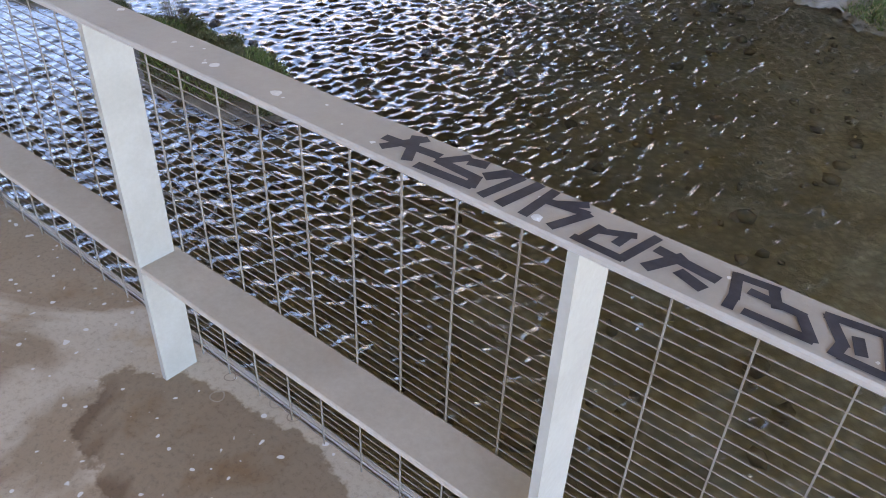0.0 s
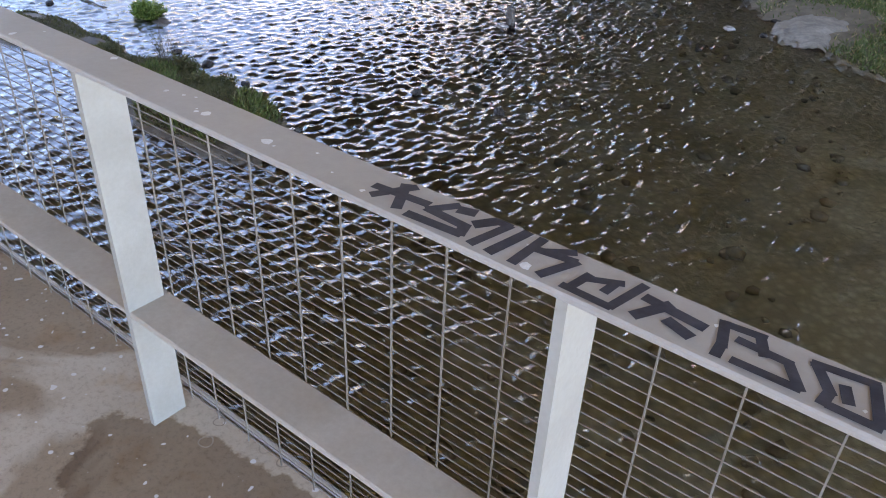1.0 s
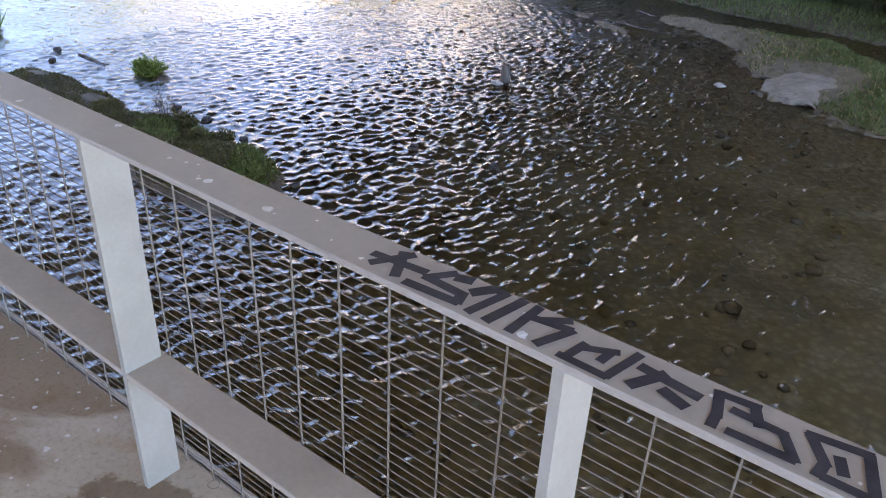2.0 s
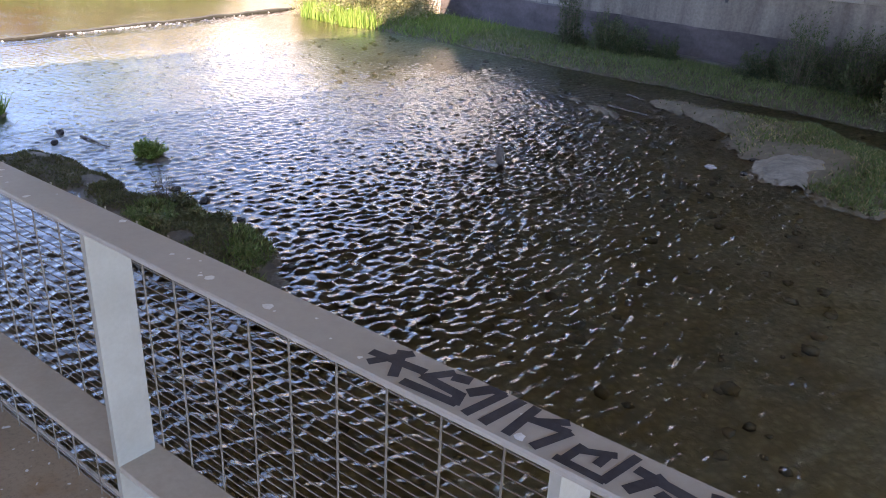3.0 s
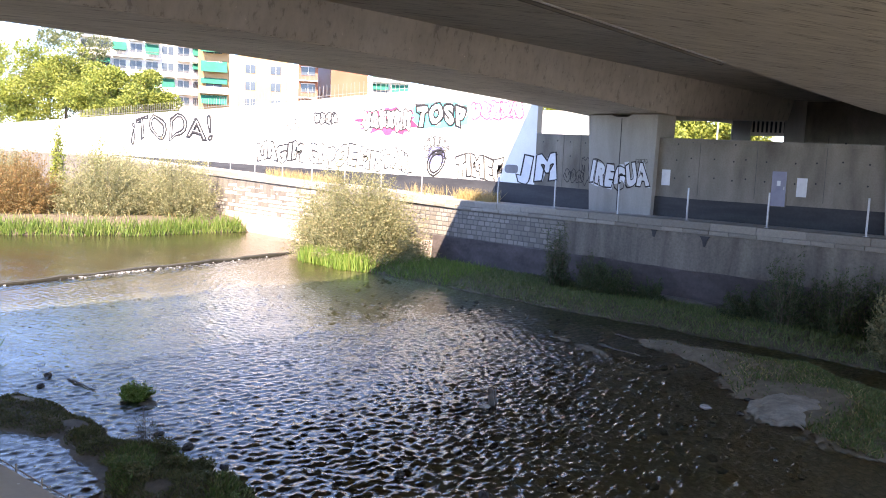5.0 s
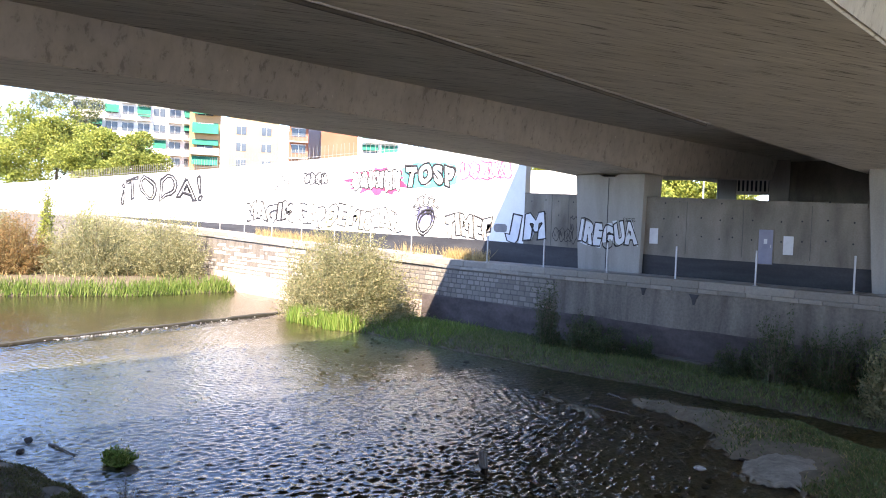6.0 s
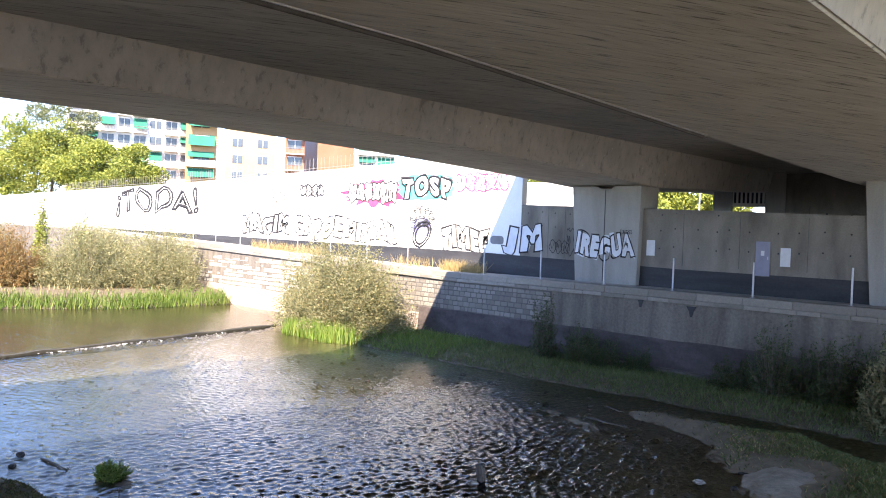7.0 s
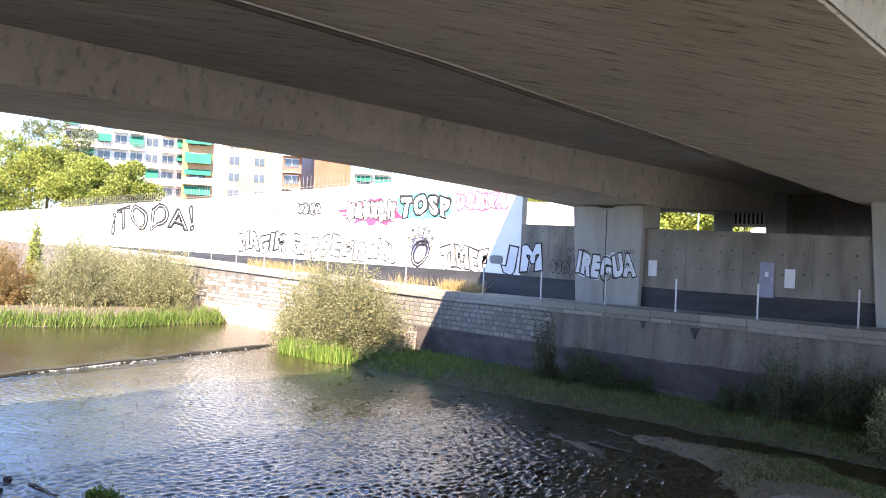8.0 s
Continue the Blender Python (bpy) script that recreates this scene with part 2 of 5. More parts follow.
def raw(name, verts, faces, mat, parent=None, smooth=False, at=None):
    """The same from arrays of places and faces."""
    me = bpy.data.meshes.new(name)
    me.from_pydata([tuple(map(float, p)) for p in verts], [], [tuple(map(int, f)) for f in faces])
    me.materials.append(mat)
    if smooth:
        me.polygons.foreach_set("use_smooth", [True] * len(me.polygons))
    me.update()
    ob = new(name, me)
    if parent is not None:
        ob.parent = parent
    if at is not None:
        ob.matrix_basis = at
    return ob


def base(name, m, label, category, group="", kind=""):
    ob = new(name)
    ob.matrix_basis = m
    return tagged(ob, label, category, group, kind)


def box(bm, x0, x1, y0, y1, z0, z1, bevel=0.0, m=None):
    r = bmesh.ops.create_cube(bm, size=1.0)
    mat = Matrix.Translation(((x0 + x1) / 2, (y0 + y1) / 2, (z0 + z1) / 2)) @ Matrix.Diagonal((x1 - x0, y1 - y0, z1 - z0, 1))
    bmesh.ops.transform(bm, matrix=mat if m is None else m @ mat, verts=r["verts"])
    if bevel > 0:
        es = list({e for v in r["verts"] for e in v.link_edges})
        bmesh.ops.bevel(bm, geom=es, offset=bevel, segments=1, affect="EDGES")
    return bm


def boxed(*a, **k):
    return box(bmesh.new(), *a, **k)


def prism(bm, pts, y0, y1, skew=0.0):
    """Extrudes a polygon of (x, z) along y."""
    a = [bm.verts.new((x, y0, zz)) for x, zz in pts]
    b = [bm.verts.new((x + skew, y1, zz)) for x, zz in pts]
    n = len(pts)
    bm.faces.new(a)
    bm.faces.new(b[::-1])
    for i in range(n):
        bm.faces.new((a[i], b[i], b[(i + 1) % n], a[(i + 1) % n]))
    bmesh.ops.recalc_face_normals(bm, faces=bm.faces[:])
    return bm


def tube(bm, p, q, r, sides=6, r2=None):
    p, q = Vector(p), Vector(q)
    d = q - p
    m = Matrix.Translation((p + q) / 2) @ d.to_track_quat("Z", "Y").to_matrix().to_4x4()
    bmesh.ops.create_cone(bm, cap_ends=True, segments=sides, radius1=r, radius2=r if r2 is None else r2, depth=d.length, matrix=m)
    return bm


# ---- ground: one sheet, the river bed, its islands and banks, and the land behind ----
def hump(x, y, cx, cy, rx, ry, turn):
    c, s = math.cos(turn), math.sin(turn)
    u, v = (x - cx) * c + (y - cy) * s, -(x - cx) * s + (y - cy) * c
    return np.exp(-((u / rx) ** 2 + (v / ry) ** 2) ** 1.5)


def ripple(x, y, k, seed):
    rs = np.random.RandomState(seed)
    out = np.zeros_like(x)
    for _ in range(14):
        a, f, p = rs.uniform(0, 6.28), k * rs.uniform(0.5, 2.0), rs.uniform(0, 6.28)
        out += np.sin((x * math.cos(a) + y * math.sin(a)) * f + p) / (f / k)
    return out / 6


def weir_x(y):
    return -11.4 - 0.25 * y


def land(x, y):
    """Height of the ground at a place given along (x, downstream) and across (y) the river wall."""
    h = np.full_like(x, -4.28) + 0.06 * ripple(x, y, 1.3, 3) + 0.04 * ripple(x, y, 4.0, 4)
    edge = ripple(x, y, 1.6, 5)
    h += 0.52 * hump(x, y, 17.1, -23.75, 3.3, 1.15, 0.06) * (1 + 0.25 * edge)
    h += 0.37 * hump(x, y, 11.5, -24.45, 2.7, 1.0, 0.25) * (1 + 0.25 * edge)
    h += 0.5 * hump(x, y, 4.8, -25.0, 2.9, 1.7, 0.0)
    h += 0.30 * hump(x, y, 12.4, -22.1, 1.3, 0.5, 0.0)
    h += 0.36 * hump(x, y, -5.2, -4.8, 3.4, 1.0, 0.0)
    h += 0.6 * hump(x, y, 25.3, -9.2, 5.6, 2.9, 0.05) * (1 + 0.2 * edge)
    h += 0.44 * hump(x, y, 18.2, -6.5, 4.4, 0.95, -0.10)
    h += 0.30 * hump(x, y, 20.6, -7.9, 2.6, 1.5, -0.4)
    h += 0.34 * hump(x, y, 14.6, -8.8, 3.6, 0.42, -0.28)
    h += np.where(h > -4.12, 0.07 * ripple(x, y, 5.0, 9), 0.0)
    bank = -4.5 + 0.2 * edge + np.where(x > -1, 0.055 * np.clip(x, 0, 24), 0.0)
    h = np.maximum(h, -4.3 + 0.75 / (1 + np.exp(-(y - bank) * 3.0)) * (x > -10))
    reeds = -23.2 + 0.35 * edge + 0.45 * np.clip(-y - 8.5, 0, 60) * -1
    h = np.maximum(h, -4.3 + 1.3 / (1 + np.exp((x - reeds) * 1.6)))
    h = np.maximum(h, -4.3 + 9.0 * np.clip((-38 - y) / 12, 0, 1))
    h = np.where(y > 2.4, 2.6 + 0.03 * np.clip(y - 2.4, 0, 40), h)
    return h


def spaced(*runs):
    return np.concatenate([np.arange(a, b, c) for a, b, c in runs])


gx = spaced((-3000, -400, 260), (-400, -80, 20), (-80, -20, 1.2), (-20, 32, 0.25), (32, 90, 2), (90, 400, 31), (400, 3001, 260))
gy = spaced((-3000, -400, 260), (-400, -60, 20), (-60, -30, 1.2), (-30, 2.2, 0.25), (2.3, 2.5, 0.09), (2.6, 60, 2), (60, 400, 20), (400, 3001, 260))
X, Y = np.meshgrid(gx, gy)
Z = land(X, Y)


def sheet(name, X, Y, Z, mat, smooth=True):
    r, c = X.shape
    i = np.arange(r * c).reshape(r, c)
    f = np.stack([i[:-1, :-1], i[:-1, 1:], i[1:, 1:], i[1:, :-1]], -1).reshape(-1, 4)
    me = bpy.data.meshes.new(name)
    me.vertices.add(r * c)
    me.vertices.foreach_set("co", np.stack([X, Y, Z], -1).astype(np.float32).ravel())
    me.loops.add(f.size)
    me.loops.foreach_set("vertex_index", f.astype(np.int32).ravel())
    me.polygons.add(len(f))
    me.polygons.foreach_set("loop_start", np.arange(0, f.size, 4, dtype=np.int32))
    me.polygons.foreach_set("use_smooth", np.full(len(f), smooth))
    me.materials.append(mat)
    me.update(calc_edges=True)
    me.validate()
    return new(name, me)


ground = sheet("ground", X, Y, Z, M_BED)
ground.matrix_basis = WALL
tagged(ground, "muddy brown river bed with low gravel bars and banks", "ground", kind="structure")

# ---- water with real ripples ----
wx = spaced((-140, -24, 2.0), (-24, 8, 0.11), (8, 29, 0.04), (29, 31, 0.11), (31, 120, 3.0))
wy = spaced((-44, -32, 0.6), (-32, -28, 0.11), (-28, -9, 0.04), (-9, -3, 0.11), (-3, 0.4, 0.3))
X, Y = np.meshgrid(wx, wy)
rs = np.random.RandomState(11)
waves = np.zeros_like(X)
for _ in range(90):
    lam = 0.15 * 2.7 ** rs.uniform(0, 1)
    a = rs.normal(0.25, 0.95)
    k = 2 * math.pi / lam
    waves += 0.0058 * lam * np.sin(k * (X * math.cos(a) + Y * math.sin(a)) + rs.uniform(0, 6.28))
spread_ = float(waves.std())
waves = spread_ * (np.exp(np.clip(waves / spread_, -3, 2.6) * 0.3) - 1.05) / 0.32
calm = 0.55 + 0.5 * ripple(X, Y, 0.35, 21) + 0.55 / (1 + np.exp(-(X - 16.0) / 1.2)) + 0.8 / (1 + np.exp(-(X - 16.0) / 1.0)) / (1 + np.exp(-(Y + 21.5) / 1.5)) - 0.4 / (1 + np.exp((Y + 24.8) / 0.5))
up = 1 / (1 + np.exp((X - weir_x(Y)) / 0.08))
fine_area = ((X > -24) & (X < 31) & (Y > -32)).astype(float)
steady = 0.6 + 0.4 / (1 + np.exp(-(X - 10.0) / 1.5))
Z = WATER + waves * steady * np.clip(calm + 0.4, 0.45, 2.6) * (1 - 0.75 * up) * fine_area + 0.04 * up
water = sheet("water", X, Y, Z, M_WATER)
water.matrix_basis = WALL
tagged(water, "shallow rippled river water reflecting sky and bridge", "water", kind="structure")


# ---- the river wall, its path, and the painted wall behind ----
def ledge_z(s):
    return -0.25 + 0.023 * max(0.0, min(s, 60.0))


def strip(bm, y0, y1, lo, hi, xs, batter=0.0):
    """A long wall in pieces along x whose foot and top heights are functions of s = -x."""
    rings = []
    for x in xs:
        a, b = lo(-x), hi(-x)
        rings.append([bm.verts.new(p) for p in ((x, y0 - batter, a), (x, y0, b), (x, y1, b), (x, y1, a))])
    for p, q in zip(rings, rings[1:]):
        for i in range(4):
            bm.faces.new((p[i], p[(i + 1) % 4], q[(i + 1) % 4], q[i]))
    bm.faces.new(rings[0])
    bm.faces.new(rings[-1][::-1])
    bmesh.ops.recalc_face_normals(bm, faces=bm.faces[:])
    return bm


XS = [-110, -60, -30, -12, 0, 2, 12, 30, 60]
river_wall = part("wall_river", strip(bmesh.new(), 0.06, 0.7, lambda s: -5.0, lambda s: ledge_z(s) - 0.28, XS, 0.25), M_STONE)
river_wall.matrix_basis = WALL
tagged(river_wall, "grey rendered stone river wall with damp foot, coloured darker in the bridge shade", "wall", kind="structure")
path = part("path", strip(bmesh.new(), 0.7, 2.35, lambda s: ledge_z(s) - 0.5, lambda s: ledge_z(s) - 0.02, XS), M_PATH)
path.matrix_basis = WALL
tagged(path, "narrow concrete path along the top of the river wall", "path", kind="structure")


def high_top(s):
    return 5.94 - 0.0222 * (s - 7.4) if s < 33 else 5.37 - 0.0117 * (s - 33)


high = part("wall_painted", strip(bmesh.new(), 2.2, 2.6, lambda s: ledge_z(s) - 0.6, high_top, [-110, -60, -33, -20, -7.4, 0, 2.75]), M_WHITE)
high.matrix_basis = WALL
tagged(high, "tall white-painted wall covered in graffiti", "wall", kind="structure")
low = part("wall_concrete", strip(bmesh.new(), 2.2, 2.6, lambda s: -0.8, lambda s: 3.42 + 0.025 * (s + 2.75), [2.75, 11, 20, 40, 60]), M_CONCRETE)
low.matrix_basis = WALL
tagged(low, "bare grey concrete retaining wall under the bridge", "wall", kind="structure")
plinth = part("plinth", strip(bmesh.new(), 2.17, 2.2, lambda s: ledge_z(s) - 0.05, lambda s: 0.82 + 0.004 * s if s > 0 else max(0.58, 0.82 + 0.022 * s), [-110, -60, -30, -12, 0, 12, 30, 60]), M_PLINTH)
plinth.matrix_basis = WALL
tagged(plinth, "dark grey painted band along the foot of the wall", "wall band", kind="structure")

# ---- the road bridge ----
def curved(y):
    """Underside of the upstream girder: a curved haunch down to the pier, and up again behind it."""
    return 4.92 - 0.65 * (min(max(y - 8, 0), 25) / 25) ** 2 + 0.6 * (min(max(y - 34, 0), 12) / 12)


def sloping(y):
    """Underside of the downstream girder: a straight haunch."""
    return 4.95 - 0.0315 * min(max(y - 9, 0), 23) + 0.6 * (min(max(y - 34, 0), 12) / 12)


def girder(x0, x1, soffit):
    """A solid girder: the board-marked underside is the girder, its two smooth webs are parts of it."""
    ys = (-16, 0, 6, 10, 14, 18, 21, 24, 26, 28, 30, 31, 33, 36, 40, 46, 60)
    w = 0.25

    def shell(profile, mat, name, parent):
        bm = bmesh.new()
        rings = [[bm.verts.new((px, y, pz)) for px, pz in profile(soffit(y))] for y in ys]
        n = len(rings[0])
        for p, q in zip(rings, rings[1:]):
            for i in range(n):
                bm.faces.new((p[i], p[(i + 1) % n], q[(i + 1) % n], q[i]))
        bm.faces.new(rings[0])
        bm.faces.new(rings[-1][::-1])
        bmesh.ops.recalc_face_normals(bm, faces=bm.faces[:])
        return part(name, bm, mat, parent)

    g = shell(lambda z: ((x0 - w + 0.03, 6.06), (x0 + 0.03, z + 0.05), (x0 + 0.07, z), (x1 - 0.07, z), (x1 - 0.03, z + 0.05), (x1 + w - 0.03, 6.06)), M_SOFFIT, "girder", bridge)
    for x, d in ((x0, -1), (x1, 1)):
        shell(lambda z: ((x + d * w, 6.048), (x, z + 0.03), (x - d * 0.028, z + 0.03), (x + d * (w - 0.028), 6.048)), M_WEB, "web", g)


bridge = base("road_bridge", BRIDGE, "grey board-marked concrete road bridge on deep haunched girders", "bridge")
girder(-22.8, -18.3, curved)
girder(-9.6, -3.65, sloping)
slab = bmesh.new()
# The unseen downstream edge is set oblique to shade the wall's right end.
low_ring = [slab.verts.new((px, py, 6.05)) for px, py in ((-24.7, -16), (5.2, -16), (16, 60), (-24.7, 60))]
top_ring = [slab.verts.new((v.co.x, v.co.y, 6.5)) for v in low_ring]
slab.faces.new(low_ring)
slab.faces.new(top_ring[::-1])
for i in range(4):
    slab.faces.new((low_ring[i], top_ring[i], top_ring[(i + 1) % 4], low_ring[(i + 1) % 4]))
bmesh.ops.recalc_face_normals(slab, faces=slab.faces[:])
part("deck_slab", slab, M_SLAB, bridge)
# Tubes added to draw the pale line and shaded groove along the girder.
for dx, dz, r, mat, name, lab in ((0.17, -0.022, 0.022, M_GALV, "drain_pipe", "thin pale pipe along the girder edge"), (0.05, -0.03, 0.055, M_MORTAR, "conduit", "dark tube added for the shaded groove beside the pipe")):
    bm = bmesh.new()
    for y0, y1 in ((-16, 9), (9, 19.5)):
        tube(bm, (-9.6 + dx, y0, sloping(y0) + dz), (-9.6 + dx, y1, sloping(y1) + dz), r, 8)
    part(name, bm, mat, bridge, lab)
part("parapet", boxed(-24.7, -24.4, -16, 60, 6.5, 7.5, 0.03), M_SOFFIT, bridge)


def pier(x0, x1):
    bm = bmesh.new()
    c = (x0 + x1) / 2
    pts = [(x0 + 0.35, -0.6), (x1 - 0.1, -0.6), (x1, 4.27), (c + 0.55, 4.27), (c + 0.3, 4.15), (c - 0.3, 4.15), (c - 0.55, 4.27), (x0, 4.27)]
    prism(bm, pts, 1.9, 3.4)
    return bm


for x0 in (6.2, 19.35):
    wide = 3.8
    p = part("bridge_pier", pier(x0, x0 + wide), M_PIER)
    p.matrix_basis = WALL
    tagged(p, "broad tapered grey concrete bridge pier against the wall", "pier", "bridge piers")
    j = x0 + wide / 2
    part("joint", boxed(j - 0.015, j + 0.015, 1.885, 1.91, -0.2, 4.1), M_PLINTH, p)

# ---- footbridge deck and railing ----
deck = part("deck", boxed(-16, 16, -2.6, 0.17, -0.3, 0.0, 0.006), M_DECK)
deck.matrix_basis = RAIL
tagged(deck, "worn concrete footbridge deck with damp stains", "deck", kind="structure")
edge = part("deck_edge", boxed(-16, 16, 0.172, 0.186, -0.3, 0.012, 0.002), M_STEEL)
edge.matrix_basis = RAIL
tagged(edge, "thin steel edge strip along the deck", "edge strip", kind="structure")

M_RING = mottled((0.26, 0.20, 0.14), (0.36, 0.29, 0.21), 9, 60, 0.3)("dried_ring_stain")
for x, y, r in ((0.129, 0.071, 0.022), (0.096, 0.142, 0.018), (0.270, 0.164, 0.022), (0.344, 0.161, 0.020)):
    bm = bmesh.new()
    a_, b_ = [], []
    for k in range(28):
        t = 2 * math.pi * k / 28
        q = 1 + 0.06 * math.sin(3 * t + x * 20)
        a_.append(bm.verts.new((x + r * q * math.cos(t), y + r * q * math.sin(t), 0.0012)))
        b_.append(bm.verts.new((x + r * q * 0.80 * math.cos(t), y + r * q * 0.80 * math.sin(t), 0.0014)))
    for k in range(28):
        bm.faces.new((a_[k], a_[(k + 1) % 28], b_[(k + 1) % 28], b_[k]))
    part("ring_stain", bm, M_RING, deck)

railing = base("railing", RAIL, "pale grey painted steel railing with wire mesh on the footbridge", "railing")
part("top_rail", boxed(-15.6, 15.6, -0.050, 0.046, 1.088, 1.1, 0.003), M_STEEL, railing)
part("middle_rail", boxed(-15.6, 15.6, 0.016, 0.135, 0.385, 0.402, 0.003), M_MID, railing)
for i in range(-13, 13):
    x = -0.045 + 1.2 * i
    post = bmesh.new()
    outline = [(0.015, 0.0), (0.118, 0.0), (0.118, 1.0), (0.046, 1.087), (0.015, 1.087)]
    prism(post, outline, -x - 0.018, -x)
    bmesh.ops.rotate(post, cent=(0, 0, 0), matrix=Matrix.Rotation(radians(90), 3, "Z"), verts=post.verts[:])
    part("post", post, M_POST, railing)
    mesh = bmesh.new()
    rs = random.Random(40 + i)
    for k in range(246):
        wx_ = -0.03 + 0.1292 * (k - 121) + rs.uniform(-0.004, 0.004)
        if x <= wx_ < x + 1.2:
            box(mesh, wx_, wx_ + 0.003, 0.140, 0.1435, 0.015, 1.03)
    for k in range(40):
        zz = 0.03 + 0.0252 * k
        box(mesh, x - 0.001, x + 1.199, 0.1436, 0.146, zz, zz + 0.0024)
    part("wire_mesh", mesh, M_WIRE, railing)


# ---- plants ----
def quads(name, P, mat, parent=None):
    """A mesh of loose four-cornered leaves from an array of corners (n, 4, 3)."""
    n = len(P)
    me = bpy.data.meshes.new(name)
    me.vertices.add(n * 4)
    me.vertices.foreach_set("co", P.astype(np.float32).ravel())
    me.loops.add(n * 4)
    me.loops.foreach_set("vertex_index", np.arange(n * 4, dtype=np.int32))
    me.polygons.add(n)
    me.polygons.foreach_set("loop_start", np.arange(0, n * 4, 4, dtype=np.int32))
    me.materials.append(mat)
    me.update(calc_edges=True)
    ob = new(name, me)
    if parent is not None:
        ob.parent = parent
    return ob


def unit(v):
    return v / np.maximum(np.linalg.norm(v, axis=-1, keepdims=True), 1e-6)


def leaves(C, A, rs, length, width):
    """Diamond leaves at the places C along the directions A."""
    n = len(C)
    B = unit(np.cross(A, unit(rs.normal(size=(n, 3)))))
    l = length * rs.uniform(0.6, 1.3, (n, 1))
    w = width * rs.uniform(0.6, 1.3, (n, 1))
    return np.stack([C - A * l / 2, C + B * w / 2 - A * l * 0.1, C + A * l / 2, C - B * w / 2 - A * l * 0.1], 1)


def blades(X, Y, Z, rs, height, width, lean=0.3):
    """Grass or reed blades that stand on the given places."""
    n = len(X)
    a = rs.uniform(0, 6.28, n)
    h = height * rs.uniform(0.5, 1.25, n)
    dx, dy = np.cos(a) * width / 2, np.sin(a) * width / 2
    lx, ly = rs.normal(0, lean, n) * h, rs.normal(0, lean, n) * h
    p = np.stack([X, Y, Z], 1)
    s = np.stack([dx, dy, 0 * dx], 1)
    tip = np.stack([lx, ly, h], 1)
    return np.stack([p - s, p + s, p + tip * 0.5 + s * 1.3, p + tip], 1)


M_WILLOW = leafy([(0.0, (0.14, 0.155, 0.07)), (0.5, (0.23, 0.235, 0.12)), (0.85, (0.32, 0.30, 0.165)), (1.0, (0.37, 0.30, 0.16))])("grey_green_willow_leaf")
M_AUTUMN = leafy([(0.0, (0.20, 0.17, 0.07)), (0.5, (0.25, 0.17, 0.07)), (1.0, (0.28, 0.14, 0.05))])("browning_leaf")
M_REED = leafy([(0.0, (0.08, 0.15, 0.025)), (0.6, (0.14, 0.23, 0.045)), (1.0, (0.23, 0.27, 0.08))])("bright_green_reed")
M_GRASS = leafy([(0.0, (0.06, 0.10, 0.025)), (0.6, (0.11, 0.16, 0.04)), (1.0, (0.20, 0.19, 0.08))])("bank_grass")
M_DRY = leafy([(0.0, (0.36, 0.28, 0.13)), (0.6, (0.45, 0.36, 0.18)), (1.0, (0.32, 0.22, 0.10))])("dry_grass")
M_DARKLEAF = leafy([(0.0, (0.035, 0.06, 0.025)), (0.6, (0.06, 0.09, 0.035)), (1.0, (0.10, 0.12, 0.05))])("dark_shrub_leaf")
M_BANK = leafy([(0.0, (0.07, 0.11, 0.035)), (0.6, (0.12, 0.165, 0.055)), (1.0, (0.20, 0.20, 0.09))])("shaded_bank_grass")
M_ISLAND = leafy([(0.0, (0.06, 0.075, 0.025)), (0.5, (0.11, 0.115, 0.04)), (1.0, (0.17, 0.145, 0.07))])("olive_island_weed")
M_PINE = leafy([(0.0, (0.12, 0.16, 0.03)), (0.5, (0.22, 0.26, 0.05)), (1.0, (0.33, 0.34, 0.08))])("yellow_green_tree_leaf")
M_FARLEAF = leafy([(0.0, (0.10, 0.13, 0.06)), (0.6, (0.17, 0.20, 0.10)), (1.0, (0.24, 0.26, 0.14))])("grey_green_tree_leaf")
M_BARK = mottled((0.10, 0.08, 0.06), (0.20, 0.17, 0.13), 3, 25, 0.3, stretch=(2, 2, 0.5))("bark")


def place(x, y, z=None, turn=0.0):
    if z is None:
        z = float(land(np.array([float(x)]), np.array([float(y)]))[0])
    return WALL @ pose(x, y, z, 0, 0, turn)


